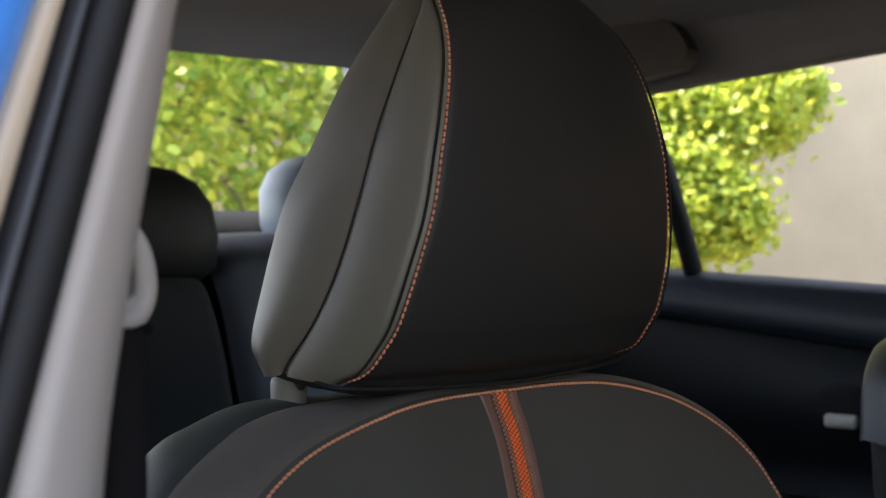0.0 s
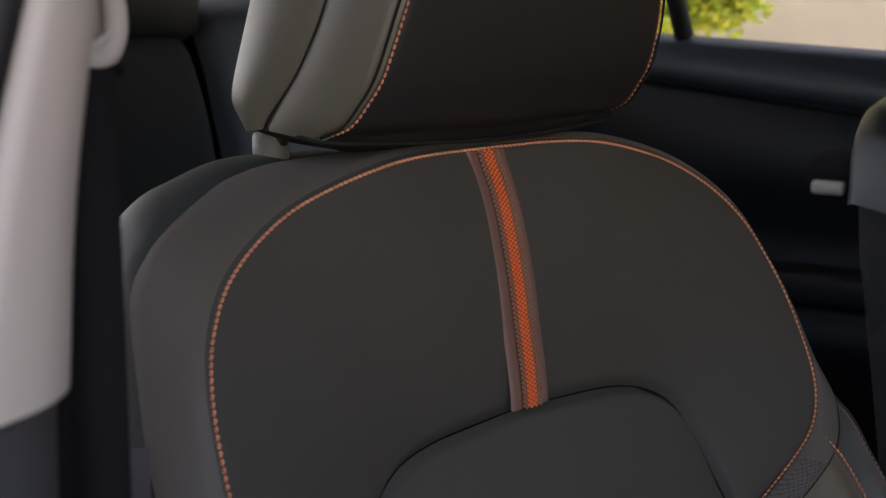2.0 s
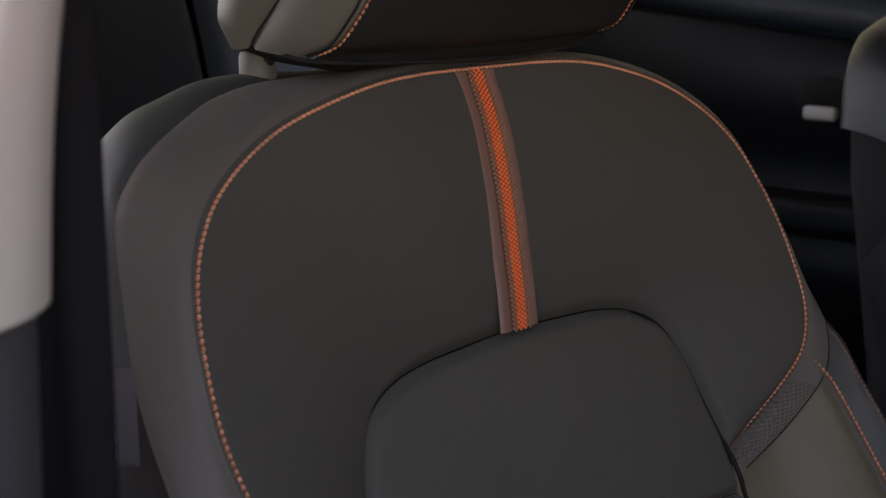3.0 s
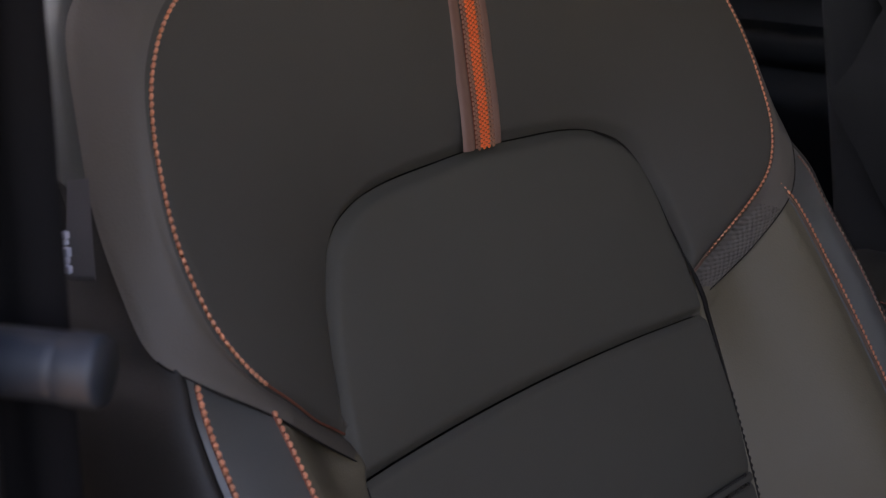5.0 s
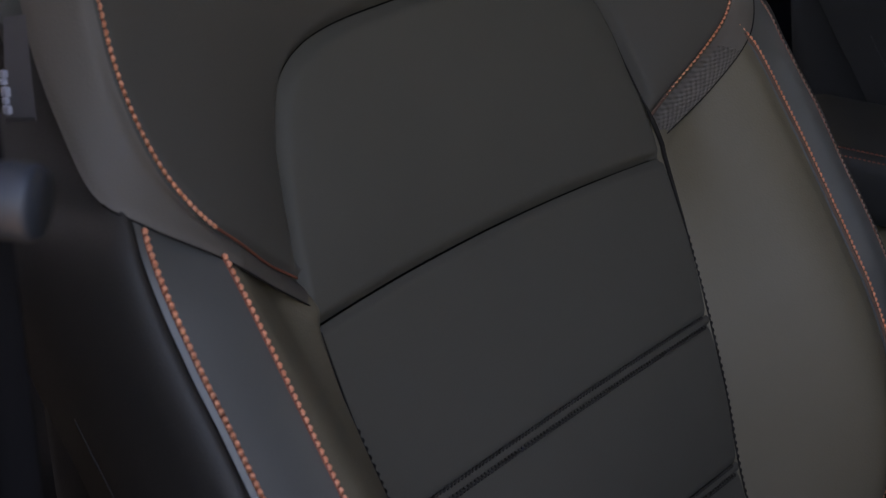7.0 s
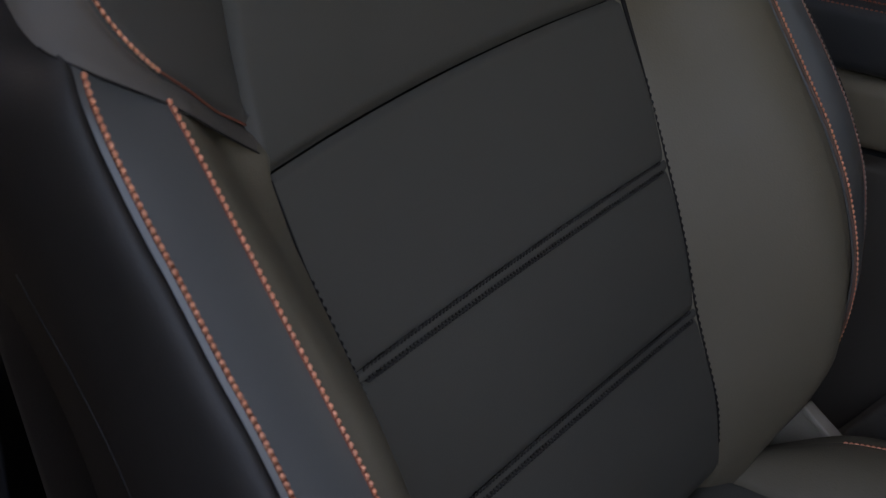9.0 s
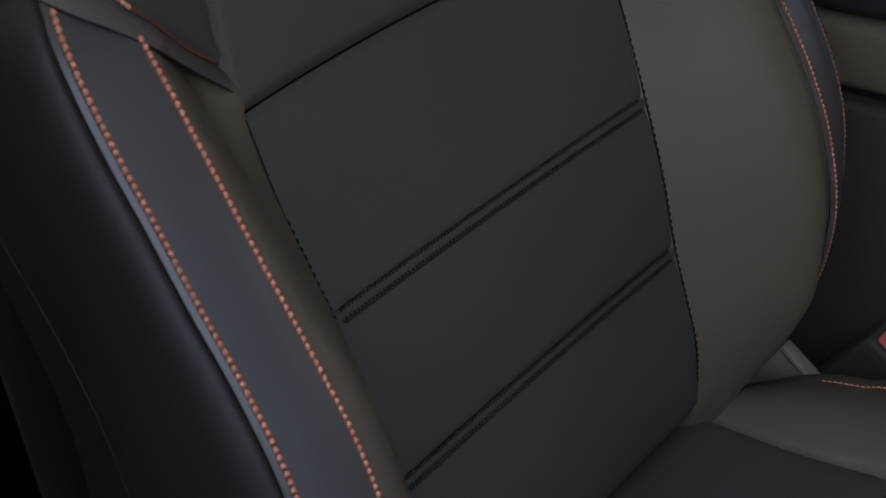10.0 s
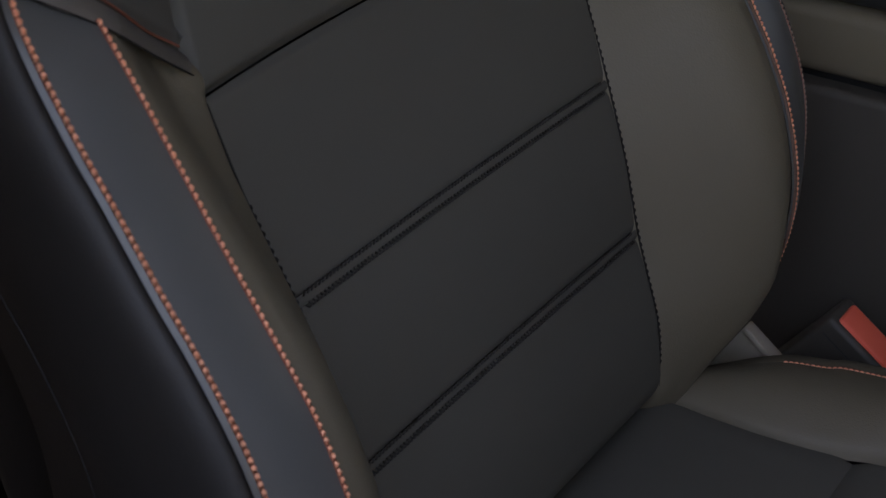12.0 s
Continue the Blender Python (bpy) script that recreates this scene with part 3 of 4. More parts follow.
def headrest():
    hr = thing("headrest", (0, 0.09, 0.14), "black leather headrest with orange side seams on chrome posts", "headrest", "front headrests")
    FRONT = [(.052, .026, .340), (.060, .017, .334), (.067, .009, .326), (.073, -.001, .312), (.079, -.008, .294), (.0865, -.012, .270), (.092, -.013, .250), (.097, -.0115, .223), (.103, -.006, .196), (.1065, .002, .172), (.108, .010, .160), (.1095, .020, .149), (.1095, .034, .1435)]
    FRONT = [(x + .0035, y + .001, z) for x, y, z in FRONT]
    SIDE = [(.046, .036, .340), (.054, .0285, .331), (.063, .0255, .321), (.072, .0243, .311), (.086, .0228, .288), (.097, .024, .263), (.104, .0277, .236), (.110, .034, .207), (.1135, .0394, .190), (.1165, .0493, .171), (.118, .0656, .152), (.118, .0687, .1465)]
    BACK = [(.040, .062, .340), (.050, .058, .331), (.075, .066, .294), (.095, .071, .257), (.108, .078, .227), (.117, .085, .185), (.1215, .087, .162), (.120, .084, .152), (.117, .081, .1465)]
    f = spline(FRONT, 90)
    # front face: from the left seam to the right seam, slightly bulged
    cols = []
    for u in np.linspace(-1, 1, 9):
        b = 1 - u * u
        c = f * (u, 1, 1)
        c[:, 1] -= 0.014 * b * np.sin(np.linspace(0.3, 1, 90) * math.pi * 0.8) ** 0.5
        c[:, 2] += 0.010 * b * np.linspace(1, 0, 90) ** 4 * 1.4
        cols.append(c)
    G = loft(cols, 141, 101, side=1, tuck=(0.003, 0.003), width=0.004)
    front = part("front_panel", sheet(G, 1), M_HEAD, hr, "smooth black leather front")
    N = normals(G)
    for k in (2, 98):
        part("stitching", stitches(G[:, k], side=N[:, k], radius=.00062 if k < 50 else (.00055, .00036)), M_THREAD, front, "orange thread stitching")
        part("seam_thread", tube(spline(G[:, k] + N[:, k] * 0.0001, 200), 0.0005, 6), M_GROOVE, front, "rust-coloured seam thread")
    for m in (1, -1):
        fl = (lambda c: np.asarray(c, float) * (m, 1, 1))
        A, B, C = spline(FRONT, 80), spline(SIDE, 80), spline(BACK, 80)
        sg = 1 if m > 0 else -1
        G = loft([fl(A), fl(A * .5 + B * .5 + np.array([.0008, 0, 0])), fl(B)], 141, 31, side=sg, tuck=(0.003, 0.0008), width=0.0026, puff=0.0026)
        # gussets have a paler base colour than the front panel
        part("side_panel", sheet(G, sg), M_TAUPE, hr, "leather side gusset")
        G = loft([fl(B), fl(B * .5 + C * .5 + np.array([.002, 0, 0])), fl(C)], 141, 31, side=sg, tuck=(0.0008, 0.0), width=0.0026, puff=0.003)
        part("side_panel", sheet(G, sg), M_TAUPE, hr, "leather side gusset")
        # black cord paints the shade in the groove beside the front seam
        part("seam_thread", tube(fl(spline(FRONT, 120)) + np.array([m * .0006, .0006, 0]), .0007, 6), M_BLACKTHREAD, hr, "black seam line")
        part("seam_thread", tube(fl(spline(SIDE, 120)) + np.array([-m * .0002, 0, 0]), 0.0004, 6), M_BLACKTHREAD, hr, "black seam line")
        part("stitching", stitches(fl(spline(SIDE, 120)) + np.array([m * .0004, 0, 0]), step=.0030, length=.0017, radius=(.00036, .00028), lift=.0002, side=np.tile([m * .8, -.6, 0.0], (120, 1))), M_FOLD, hr, "brown thread stitching")
    # rear and top, and the underside
    bk = spline(BACK, 60)
    cols = [bk * (u, 1, 1) + np.array([0, 0.022 * (1 - u * u), 0.012 * (1 - u * u)]) * np.linspace(1, .6, 60)[:, None] for u in np.linspace(-1, 1, 9)]
    G = loft(cols, 81, 61, side=-1)
    part("rear_panel", sheet(G, -1), M_HEAD, hr, "leather back of the headrest")
    top = [spline([f[0] * (u, 1, 1) + np.array([0, -0.014 * (1 - u * u) * 0.6, 0.014 * (1 - u * u)]), np.array([0.046 * u, .045, .343 + .013 * (1 - u * u)]), bk[0] * (u, 1, 1) + np.array([0, .022 * (1 - u * u), .012 * (1 - u * u)])], 20) for u in np.linspace(-1, 1, 9)]
    part("top_panel", sheet(loft(top, 41, 41, side=-1), -1), M_HEAD, hr, "leather top of the headrest")
    under = [[(x * .975, .030, .1445), (x * .985, .034, .1425 - .006 * (1 - (x / .1135) ** 4)), (x, .050, .1425 - .011 * (1 - (x / .1135) ** 4)), (x, .088, .1465 - .014 * (1 - (x / .1135) ** 4))] for x in np.linspace(-.1135, .1135, 7)]
    # swells into the gap; black cloth carries the shade below the headrest
    part("underside", sheet(loft([spline(u, 12) for u in under], 24, 40, side=1), 1), M_CLOTHBLACK, hr, "underside blackened for the gap's shade")
    ring = [(-.1155, .078, .1463), (-.1175, .070, .1463), (-.117, .050, .1445), (-.1125, .031, .1415), (-.06, .022, .1385), (0, .0195, .137), (.06, .022, .1385), (.1125, .031, .1415), (.117, .050, .1445), (.1175, .070, .1463), (.1155, .078, .1463)]
    part("bottom_piping", tube(spline(ring, 120), .0011, 8), M_BLACKTHREAD, hr, "black bottom piping")
    for m in (1, -1):
        post = part("post", tube([(m * .0885, .097, .10), (m * .0885, .095, .130), (m * .087, .080, .165)], .0050, 16), M_PLASTIC, hr, "dark headrest post")
        part("post_sleeve", tube([(m * .0885, .0965, .105), (m * .0885, .0965, .1390), (m * .0885, .0965, .1415), (m * .0885, .0965, .1425)], [.0092, .0092, .0085, .0050], 24), M_SLEEVE, post, "grey plastic post sleeve")
    return hr


hr = headrest()


def seat_cushion():
    cu = thing("seat_cushion", (0, -0.3, -0.56), "black leather seat cushion with raised sides and orange seam", "seat cushion", "front cushions")
    def line(x, z, y0=-.10, y1=-.62):
        return [(x, y, z + dz) for y, dz in ((y0, .0), (y0 - .06, .0), (-.30, .004), (-.42, .012), (-.55, .014), (y1, -.01))]
    e = [(.1360, -.09, -.409), (.1420, -.115, -.4085), (.1450, -.135, -.408), (.1452, -.160, -.408), (.1455, -.185, -.4075), (.1490, -.215, -.407), (.1560, -.248, -.407), (.1640, -.285, -.406), (.168, -.42, -.405), (.162, -.60, -.402)]
    E = spline(e, 80)
    for a, b in ((-.08, -.255), (-.255, -.42), (-.42, -.60)):
        rows = []
        for y in np.linspace(a, b, 7):
            w = float(np.interp(-y, -E[:, 1], E[:, 0]))
            rows.append([(x, y, -.4085 + (x / w) ** 2 * .001 + max(0, -y - .3) * .05 - .020 * (max(0, y + .150) / .055) ** 2) for x in np.linspace(-w, w, 7)])
        G = loft(rows, 81, 31, side=-1, tuck=(0.003, 0.003), width=0.005, puff=0.003, ends=(.0010, .0010))
        part("insert_panel", sheet(G, -1), M_INSERT, cu, "charcoal leather cushion insert")
    for m in (1, -1):
        fl = (lambda c: np.asarray(c, float) * (m, 1, 1))
        s = [(.168, -.10, -.424), (.190, -.145, -.4060), (.2065, -.184, -.3920), (.2165, -.214, -.3900), (.2245, -.243, -.3885), (.236, -.42, -.376), (.232, -.60, -.38)]
        S = spline(s, 80)
        sg = m
        G = loft([fl(E), fl(E * .5 + S * .5 + np.array([0, 0, .008])), fl(S)], 161, 25, side=sg, tuck=(.004, .002), width=.004, puff=.003)
        side = part("bolster", sheet(G, sg), M_LEATHER, cu, "padded leather cushion side")
        n = normals(G) * sg
        part("stitching", stitches(G[G[:, 22, 1] < -.188, 22], side=n[G[:, 22, 1] < -.188, 22], radius=.00050, length=.0026, lift=.0003), M_THREAD, side, "orange thread stitching")
        part("seam_thread", tube(spline(G[G[:, 22, 1] < -.188, 23], 200), .0007, 6), M_GROOVE, side, "rust-coloured seam thread")
        S2 = S + np.array([.012, 0, -.006])
        S3 = S + np.array([.022, 0, -.05])
        S4 = S * (0, 1, 1) + np.array([.245, 0, -.15])
        G = loft([fl(S), fl(S2), fl(S3), fl(S4)], 81, 21, side=sg, tuck=(.002, 0), width=.004)
        part("flank", sheet(G, sg), M_LEATHER, cu, "black leather cushion flank")
    part("base", box((-.235, -.59, -.56), (.235, .0, -.445), .02), M_PLASTIC, cu, "black plastic seat base")
    return cu


cushion = seat_cushion()
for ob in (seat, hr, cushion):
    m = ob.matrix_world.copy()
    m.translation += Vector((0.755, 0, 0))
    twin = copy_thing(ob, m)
    # the far copy's side parts carry their shade as darker materials
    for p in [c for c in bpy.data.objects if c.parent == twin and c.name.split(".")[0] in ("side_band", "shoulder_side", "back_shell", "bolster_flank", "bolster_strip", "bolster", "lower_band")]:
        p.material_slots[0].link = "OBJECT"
        p.material_slots[0].material = M_CLOTHBLACK if p.name.split(".")[0] in ("back_shell", "bolster_flank") else M_SIDE_SHADED


# ---- the cabin ----
def slab(name, geom, mat, label, category="", kind="structure", smooth=False):
    return tagged(part(name, geom, mat, None, label, smooth), "", category, "", kind)


slab("floor", box((-.49, -1.3, -.66), (1.12, 1.5, -.62), .005), M_CARPET, "black carpeted cabin floor", "floor")
slab("wall_front", box((-.42, -1.34, -.66), (1.12, -1.0, -.08), .03), M_PLASTIC, "dark plastic bulkhead below the windscreen", "wall")
slab("wall_rear", box((-.42, 1.05, -.66), (1.12, 1.45, .21), .02), M_SHELF, "grey luggage wall", "wall")
G = np.stack([np.array([(x, y, z) for y, z in ((.962, .17), (.965, .212), (.985, .230), (1.04, .243), (1.15, .251), (1.46, .254))]) for x in np.linspace(-.40, 1.10, 9)])
slab("trim_parcel_shelf", join(sheet(G, 1), sheet(G - np.array([0, 0, .015]), -1)), M_DECK, "blue-grey parcel shelf under the rear window", "shelf", smooth=True)
# headliner, bowed down to its sides, falling to the rear window
xs = np.linspace(-.335, .935, 41)
def roof_z(x, y):
    flat = min(1, max(0, (y - .55) / .45))
    return .520 - .060 * abs((x - .30) / .66) ** 4 * (1 - flat) - .070 * max(0, (y - .2) / .85) ** 2 - .05 * max(0, (-y - .55) / .45) ** 2
G = np.stack([np.array([(x, y, roof_z(x, y)) for x in xs]) for y in np.linspace(-.85, 1.055, 41)])
slab("ceiling", join(sheet(G, -1), sheet(G + np.array([0, 0, .05]), 1)), M_LINER, "grey cloth headliner", "ceiling", smooth=True)
# plain surfaces that close the car where it is never seen; some hold back light
slab("wall_roof", box((-.36, -.9, .545), (1.10, 1.10, .60), .03, 3), M_BLUE, "blue painted car roof", "roof")
# added panel, unseen: keeps front light off the seats
slab("wall_windscreen", turned(box((-.42, -.02, 0), (1.08, .02, .80), .005), Matrix.Translation((0, -1.25, -.12)) @ Matrix.Rotation(radians(-33), 4, "X")), M_SEAL, "unseen dark panel that blocks light at the windscreen", "wall")
# unseen door, its angle set to block low light from the front left
slab("wall_front_door", turned(box((-.02, -1.0, -.62), (.03, 0, .12), .02), Matrix.Translation((-.47, -1.02, 0)) @ Matrix.Rotation(radians(-125), 4, "Z")), M_DOOR, "unseen open front door placed to block low light", "door")
# added out of view to cut the far window's light on the headrest
slab("wall_far_front", box((1.03, -1.0, .13), (1.07, -.05, .52), .01), M_SEAL, "unseen dark panel that blocks the far front window", "wall")
slab("wall_near_rear", box((-.50, .61, -.62), (-.44, 1.45, .15), .02), M_BLUE, "blue rear door of the car", "door")
# longer than a pillar and unseen: stops sun reaching the seat's flank
slab("wall_near_pillar", box((-.49, -.14, -.62), (-.445, .60, .47), .01), M_PLASTIC, "unseen dark panel behind the door pillar that blocks sun", "pillar")
slab("wall_near_quarter", box((-.49, .95, .14), (-.44, 1.40, .50), .02), M_BLUE, "blue rear quarter of the car", "pillar")
slab("wall_roof_rail", box((-.40, -.85, .455), (-.335, 1.10, .54), .02), M_BLUE, "blue roof edge of the car", "roof")
# raised above a sill's height, unseen, to block light from the ground
slab("wall_near_sill", box((-.50, -1.0, -.70), (-.435, -.145, -.14), .02), M_PLASTIC, "unseen dark screen on the door sill against ground light", "sill")


def far_side():
    """The side of the car behind the seats: door panel, window frame and roof rail."""
    # door panel: a padded top roll above a recessed face
    ys = np.linspace(-1.0, 1.05, 60)
    def zt(y):
        return .164 + (y - .6) * .057
    def drop(y):
        return min(1.35, max(.75, .89 + (.621 - y) * .76))
    G = np.stack([np.array([(1.095, y, zt(y) - .002), (1.06, y, zt(y) + .002), (1.035, y, zt(y) - .008), (1.020, y, zt(y) - .03 * drop(y)), (1.016, y, zt(y) - .052 * drop(y)), (1.024, y, zt(y) - .060 * drop(y)),
                            (1.030, y, zt(y) - .066 * drop(y)), (1.010, y, zt(y) - .10), (1.004, y, zt(y) - .17), (1.03, y, -.05), (1.03, y, -.10), (.985, y, -.16), (.98, y, -.20), (1.02, y, -.25), (1.03, y, -.64)]) for y in ys])
    d = thing("wall_door_far", (1.05, 0, -.64), "black padded door panel below the side window", "door panel", "", "structure")
    part("door_panel", sheet(G[:, 6:], 1), M_DOOR, d, "black moulded door panel")
    part("top_roll", sheet(G[:, :7], 1), M_ROLL, d, "soft dark roll along the sill with the sky's blue painted in")
    # thin black bar laid along the crease
    part("crease", tube(G[:, 6] + np.array([-.004, 0, .002]), .0024, 8), M_FRAME, d, "dark line along the crease under the roll")
    part("door_shell", box((1.10, -1.0, -.64), (1.14, 1.05, .06), .01), M_BLUE, d, "blue painted door skin")
    part("armrest", box((.957, -.55, -.138), (1.030, .62, -.098), .012, 4), M_DOOR, d, "padded door armrest")
    # inner handle in its dark cup
    h = thing("door_handle", (1.0, .35, -.02), "pale satin inner door handle in a dark cup", "door handle")
    bowl = []
    for t in np.linspace(0, 1, 8):
        a = np.linspace(0, 2 * math.pi, 32, endpoint=False)
        r = 1 - t
        bowl.append(np.stack([np.full(32, 1.008 - .005 * (1 - r * r) ** .5), .350 + .040 * r * np.cos(a), .010 + .028 * r * np.sin(a)], 1))
    part("cup", sheet(np.stack(bowl, 1), 1, close=True), M_CLOTHBLACK, h, "black handle cup")
    part("lever", join(box((.986, .326, -.0115), (.998, .367, .0045), .005, 4), box((.994, .345, -.004), (1.010, .360, .003), .002)), M_HANDLE, h, "pale satin lever")
    # rounded pad under the roof rail
    pad = thing("trim_roof_pad", (.92, .70, .385), "dark grey cloth roof pad above the window", "trim", "", "structure")
    edge = spline([(.98, .480), (.644, .4844), (.590, .4814), (.549, .4745), (.517, .4557), (.4985, .4313), (.498, .418), (.510, .404)], 40)
    ring = np.vstack([edge, spline([(.510, .404), (.60, .393), (.98, .362)], 12)[1:]])
    n = len(ring)
    V = [(x, y, z) for x in (.915, .938) for y, z in ring]
    part("cover", (V, [tuple(range(n)), tuple(range(n, 2 * n))[::-1]] + [(k, k + n, (k + 1) % n + n, (k + 1) % n) for k in range(n)]), M_PAD, pad, smooth=False)
    # dark bar along the pad's top and front edge
    part("groove", tube([(.914, y, z) for y, z in edge[:34]], np.interp(np.arange(34), [0, 16, 26, 33], [.002, .003, .0045, .002]), 10), M_SEAL, pad, "dark line round the pad")
    # black window frame bar
    b = thing("window_1", (1.06, .6, .15), "black side window frame with clear glass", "window", "", "structure")
    part("divider", tube(spline([(1.058, .574, .13), (1.055, .592, .20), (1.045, .618, .30), (1.02, .655, .42)], 16), .011, 8, 1.4), M_FRAME, b, "black window divider")
    pane = part("pane", ([(1.066, -.9, .12), (1.066, 1.0, .17), (1.0, .95, .45), (1.0, -.9, .47)], [(0, 1, 2, 3)]), M_GLASS, b, "clear window glass")
    pane.visible_shadow = False
    # roof rail trim over the window
    G = np.stack([np.array([(.91, y, .475), (.945, y, .462), (.968, y, .435 - (y - .3) * .06), (.976, y, .418 - (y - .3) * .075), (.985, y, .4105 - (y - .3) * .075), (1.02, y, .42 - (y - .3) * .075), (1.05, y, .50)]) for y in np.linspace(-.8, 1.1, 50)])
    slab("trim_roof_rail", sheet(loft([G[:, i] for i in range(7)], 60, 40, side=-1), -1), M_LINER, "grey cloth roof rail over the windows", "trim", smooth=True)


far_side()


def rear_headrest(x, y, z, tall, label):
    h = thing("rear_headrest", (x, y, z), label, "headrest", "rear headrests")
    a = np.linspace(0, 2 * math.pi, 40, endpoint=False)
    rings = []
    for t, w, d in ((0, .100, .030), (.012, .118, .042), (.05, .124, .05), (.09, .120, .05), (.115, .104, .044), (.130, .078, .034), (.136, .045, .02)):
        ca, sa = np.cos(a), np.sin(a)
        rings.append(np.stack([x + w * np.sign(ca) * np.abs(ca) ** .6, y + .02 * t / .13 + d * np.sign(sa) * np.abs(sa) ** .7, np.full(40, z + t * tall)], 1))
    V = np.vstack(rings)
    n = len(rings)
    F = [(i * 40 + k, i * 40 + (k + 1) % 40, (i + 1) * 40 + (k + 1) % 40, (i + 1) * 40 + k) for i in range(n - 1) for k in range(40)] + [tuple(range(40))[::-1], tuple((n - 1) * 40 + k for k in range(40))]
    part("pad", (V, F), M_REAR_LIT if x > .5 else M_REAR, h, "leather pad")
    for s in (-.05, .05):
        part("post", tube([(x + s, y, z - .05), (x + s, y, z + .01)], .005, 10), M_CHROME, h)


def rear_bench():
    b = thing("rear_bench", (.34, .85, -.62), "black leather rear bench seat with padded backrest", "rear seat")
    for x0, x1, dz in ((-.36, .22, 0), (.225, .475, 0.004), (.480, 1.02, 0)):
        rows = []
        for z, y in ((.168, .90), (.170, .85), (.160, .815), (.10, .79), (0, .765), (-.15, .725), (-.35, .68)) if x0 < .4 else ((.185, .955), (.214, .92), (.219, .885), (.207, .845), (.178, .815), (.06, .78), (-.35, .68)):
            rows.append([(x, y + .012 * abs((x - (x0 + x1) / 2) / ((x1 - x0) / 2)) ** 6, z + dz * (z > .1) - .012 * abs((x - (x0 + x1) / 2) / ((x1 - x0) / 2)) ** 8 * (z > .14)) for x in np.linspace(x0, x1, 13)])
        G = loft(rows, 61, 41, side=-1, ends=(.008, .008), width=.012)
        # the window-side backrest takes M_SHELF: sky sheen put into its colour
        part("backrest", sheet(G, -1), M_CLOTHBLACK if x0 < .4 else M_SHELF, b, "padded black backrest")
    part("cushion", box((-.38, .28, -.60), (1.02, .78, -.36), .05, 4), M_CLOTHBLACK, b, "padded leather bench cushion")
    part("back_board", box((-.38, .88, -.6), (1.04, .93, .178), .012), M_CLOTHBLACK, b, "dark backrest board")


rear_bench()
rear_headrest(.378, .86, .167, .93, "black leather rear middle headrest")
rear_headrest(.731, .87, .180, .98, "rear headrest beside the window, daylight in its pale colour")

# rear window, its frame and the pillar beyond
rw = thing("window_2", (.34, 1.35, .21), "rear window with dark frame", "window", "", "structure")
pane = part("pane", ([(-.3, 1.50, .21), (1.3, 1.50, .21), (1.1, 1.06, .455), (-.2, 1.06, .455)], [(0, 1, 2, 3)]), M_GLASS, rw, "clear rear glass")
pane.visible_shadow = False
part("frame", tube([(-.35, 1.065, .462), (1.1, 1.065, .462)], .012, 8), M_SEAL, rw, "black window frame")


def b_pillar():
    """Door pillar beside the seat, leaning in towards the roof, with its seals and the blue body edge."""
    p = thing("wall_b_pillar", (-.42, -.17, -.6), "light grey pillar trim with dark rubber door seals", "pillar", "", "structure")
    def ribbon(pts, z0, z1, bow=0.0):
        """A moulding along the pillar through points x, y at a height of .267, each with its own lean."""
        zs = np.linspace(z0, z1, 9)
        return sheet(loft([[(x + (z - .267) * k + bow * max(0, .2 - z) ** 2, y, z) for z in zs] for x, y, k in pts], 41, 36, side=1), 1)
    upper = [(-.384, -.09, .22), (-.373, -.13, .20), (-.3705, -.155, .20), (-.3735, -.170, .215), (-.382, -.182, .25), (-.393, -.1895, .30), (-.3985, -.190, .32), (-.400, -.182, .32)]
    part("upper_trim", ribbon(upper, .115, .47, 1.0), M_TRIM, p, "light grey cloth-covered trim")
    part("lower_trim", ribbon([(x - .154 * k + .0096, y + .002, .03) for x, y, k in upper], -.62, .113), M_LOWER, p, "dark blue-grey lower trim")
    part("inner_seal", ribbon([(-.3985, -.184, .32), (-.401, -.192, .325), (-.406, -.1945, .33), (-.4105, -.192, .33), (-.412, -.184, .33)], -.62, .47), M_SEAL, p, "black rubber door seal")
    part("outer_seal", ribbon([(-.4115, -.186, .33), (-.413, -.191, .33), (-.4150, -.191, .335), (-.4165, -.186, .335)], -.62, .47), M_PLASTIC, p, "dark grey seal lip")
    part("gap_seal", ribbon([(-.4160, -.183, .335), (-.4165, -.187, .335), (-.4185, -.187, .34), (-.4190, -.183, .34)], -.62, .47), M_SEAL, p, "black gap seal")
    part("jamb", ribbon([(-.4185, -.184, .34), (-.4190, -.1895, .34), (-.4210, -.1905, .36), (-.4235, -.1895, .38), (-.4245, -.184, .38)], -.62, .47), M_JAMB, p, "sand grey painted jamb")
    part("body_edge", ribbon([(-.4240, -.186, .38), (-.4255, -.190, .38), (-.435, -.193, .38), (-.46, -.19, .38), (-.475, -.17, .36), (-.48, -.12, .33), (-.48, .17, .3)], -.62, .47), M_BLUE, p, "bright blue painted body edge")


b_pillar()


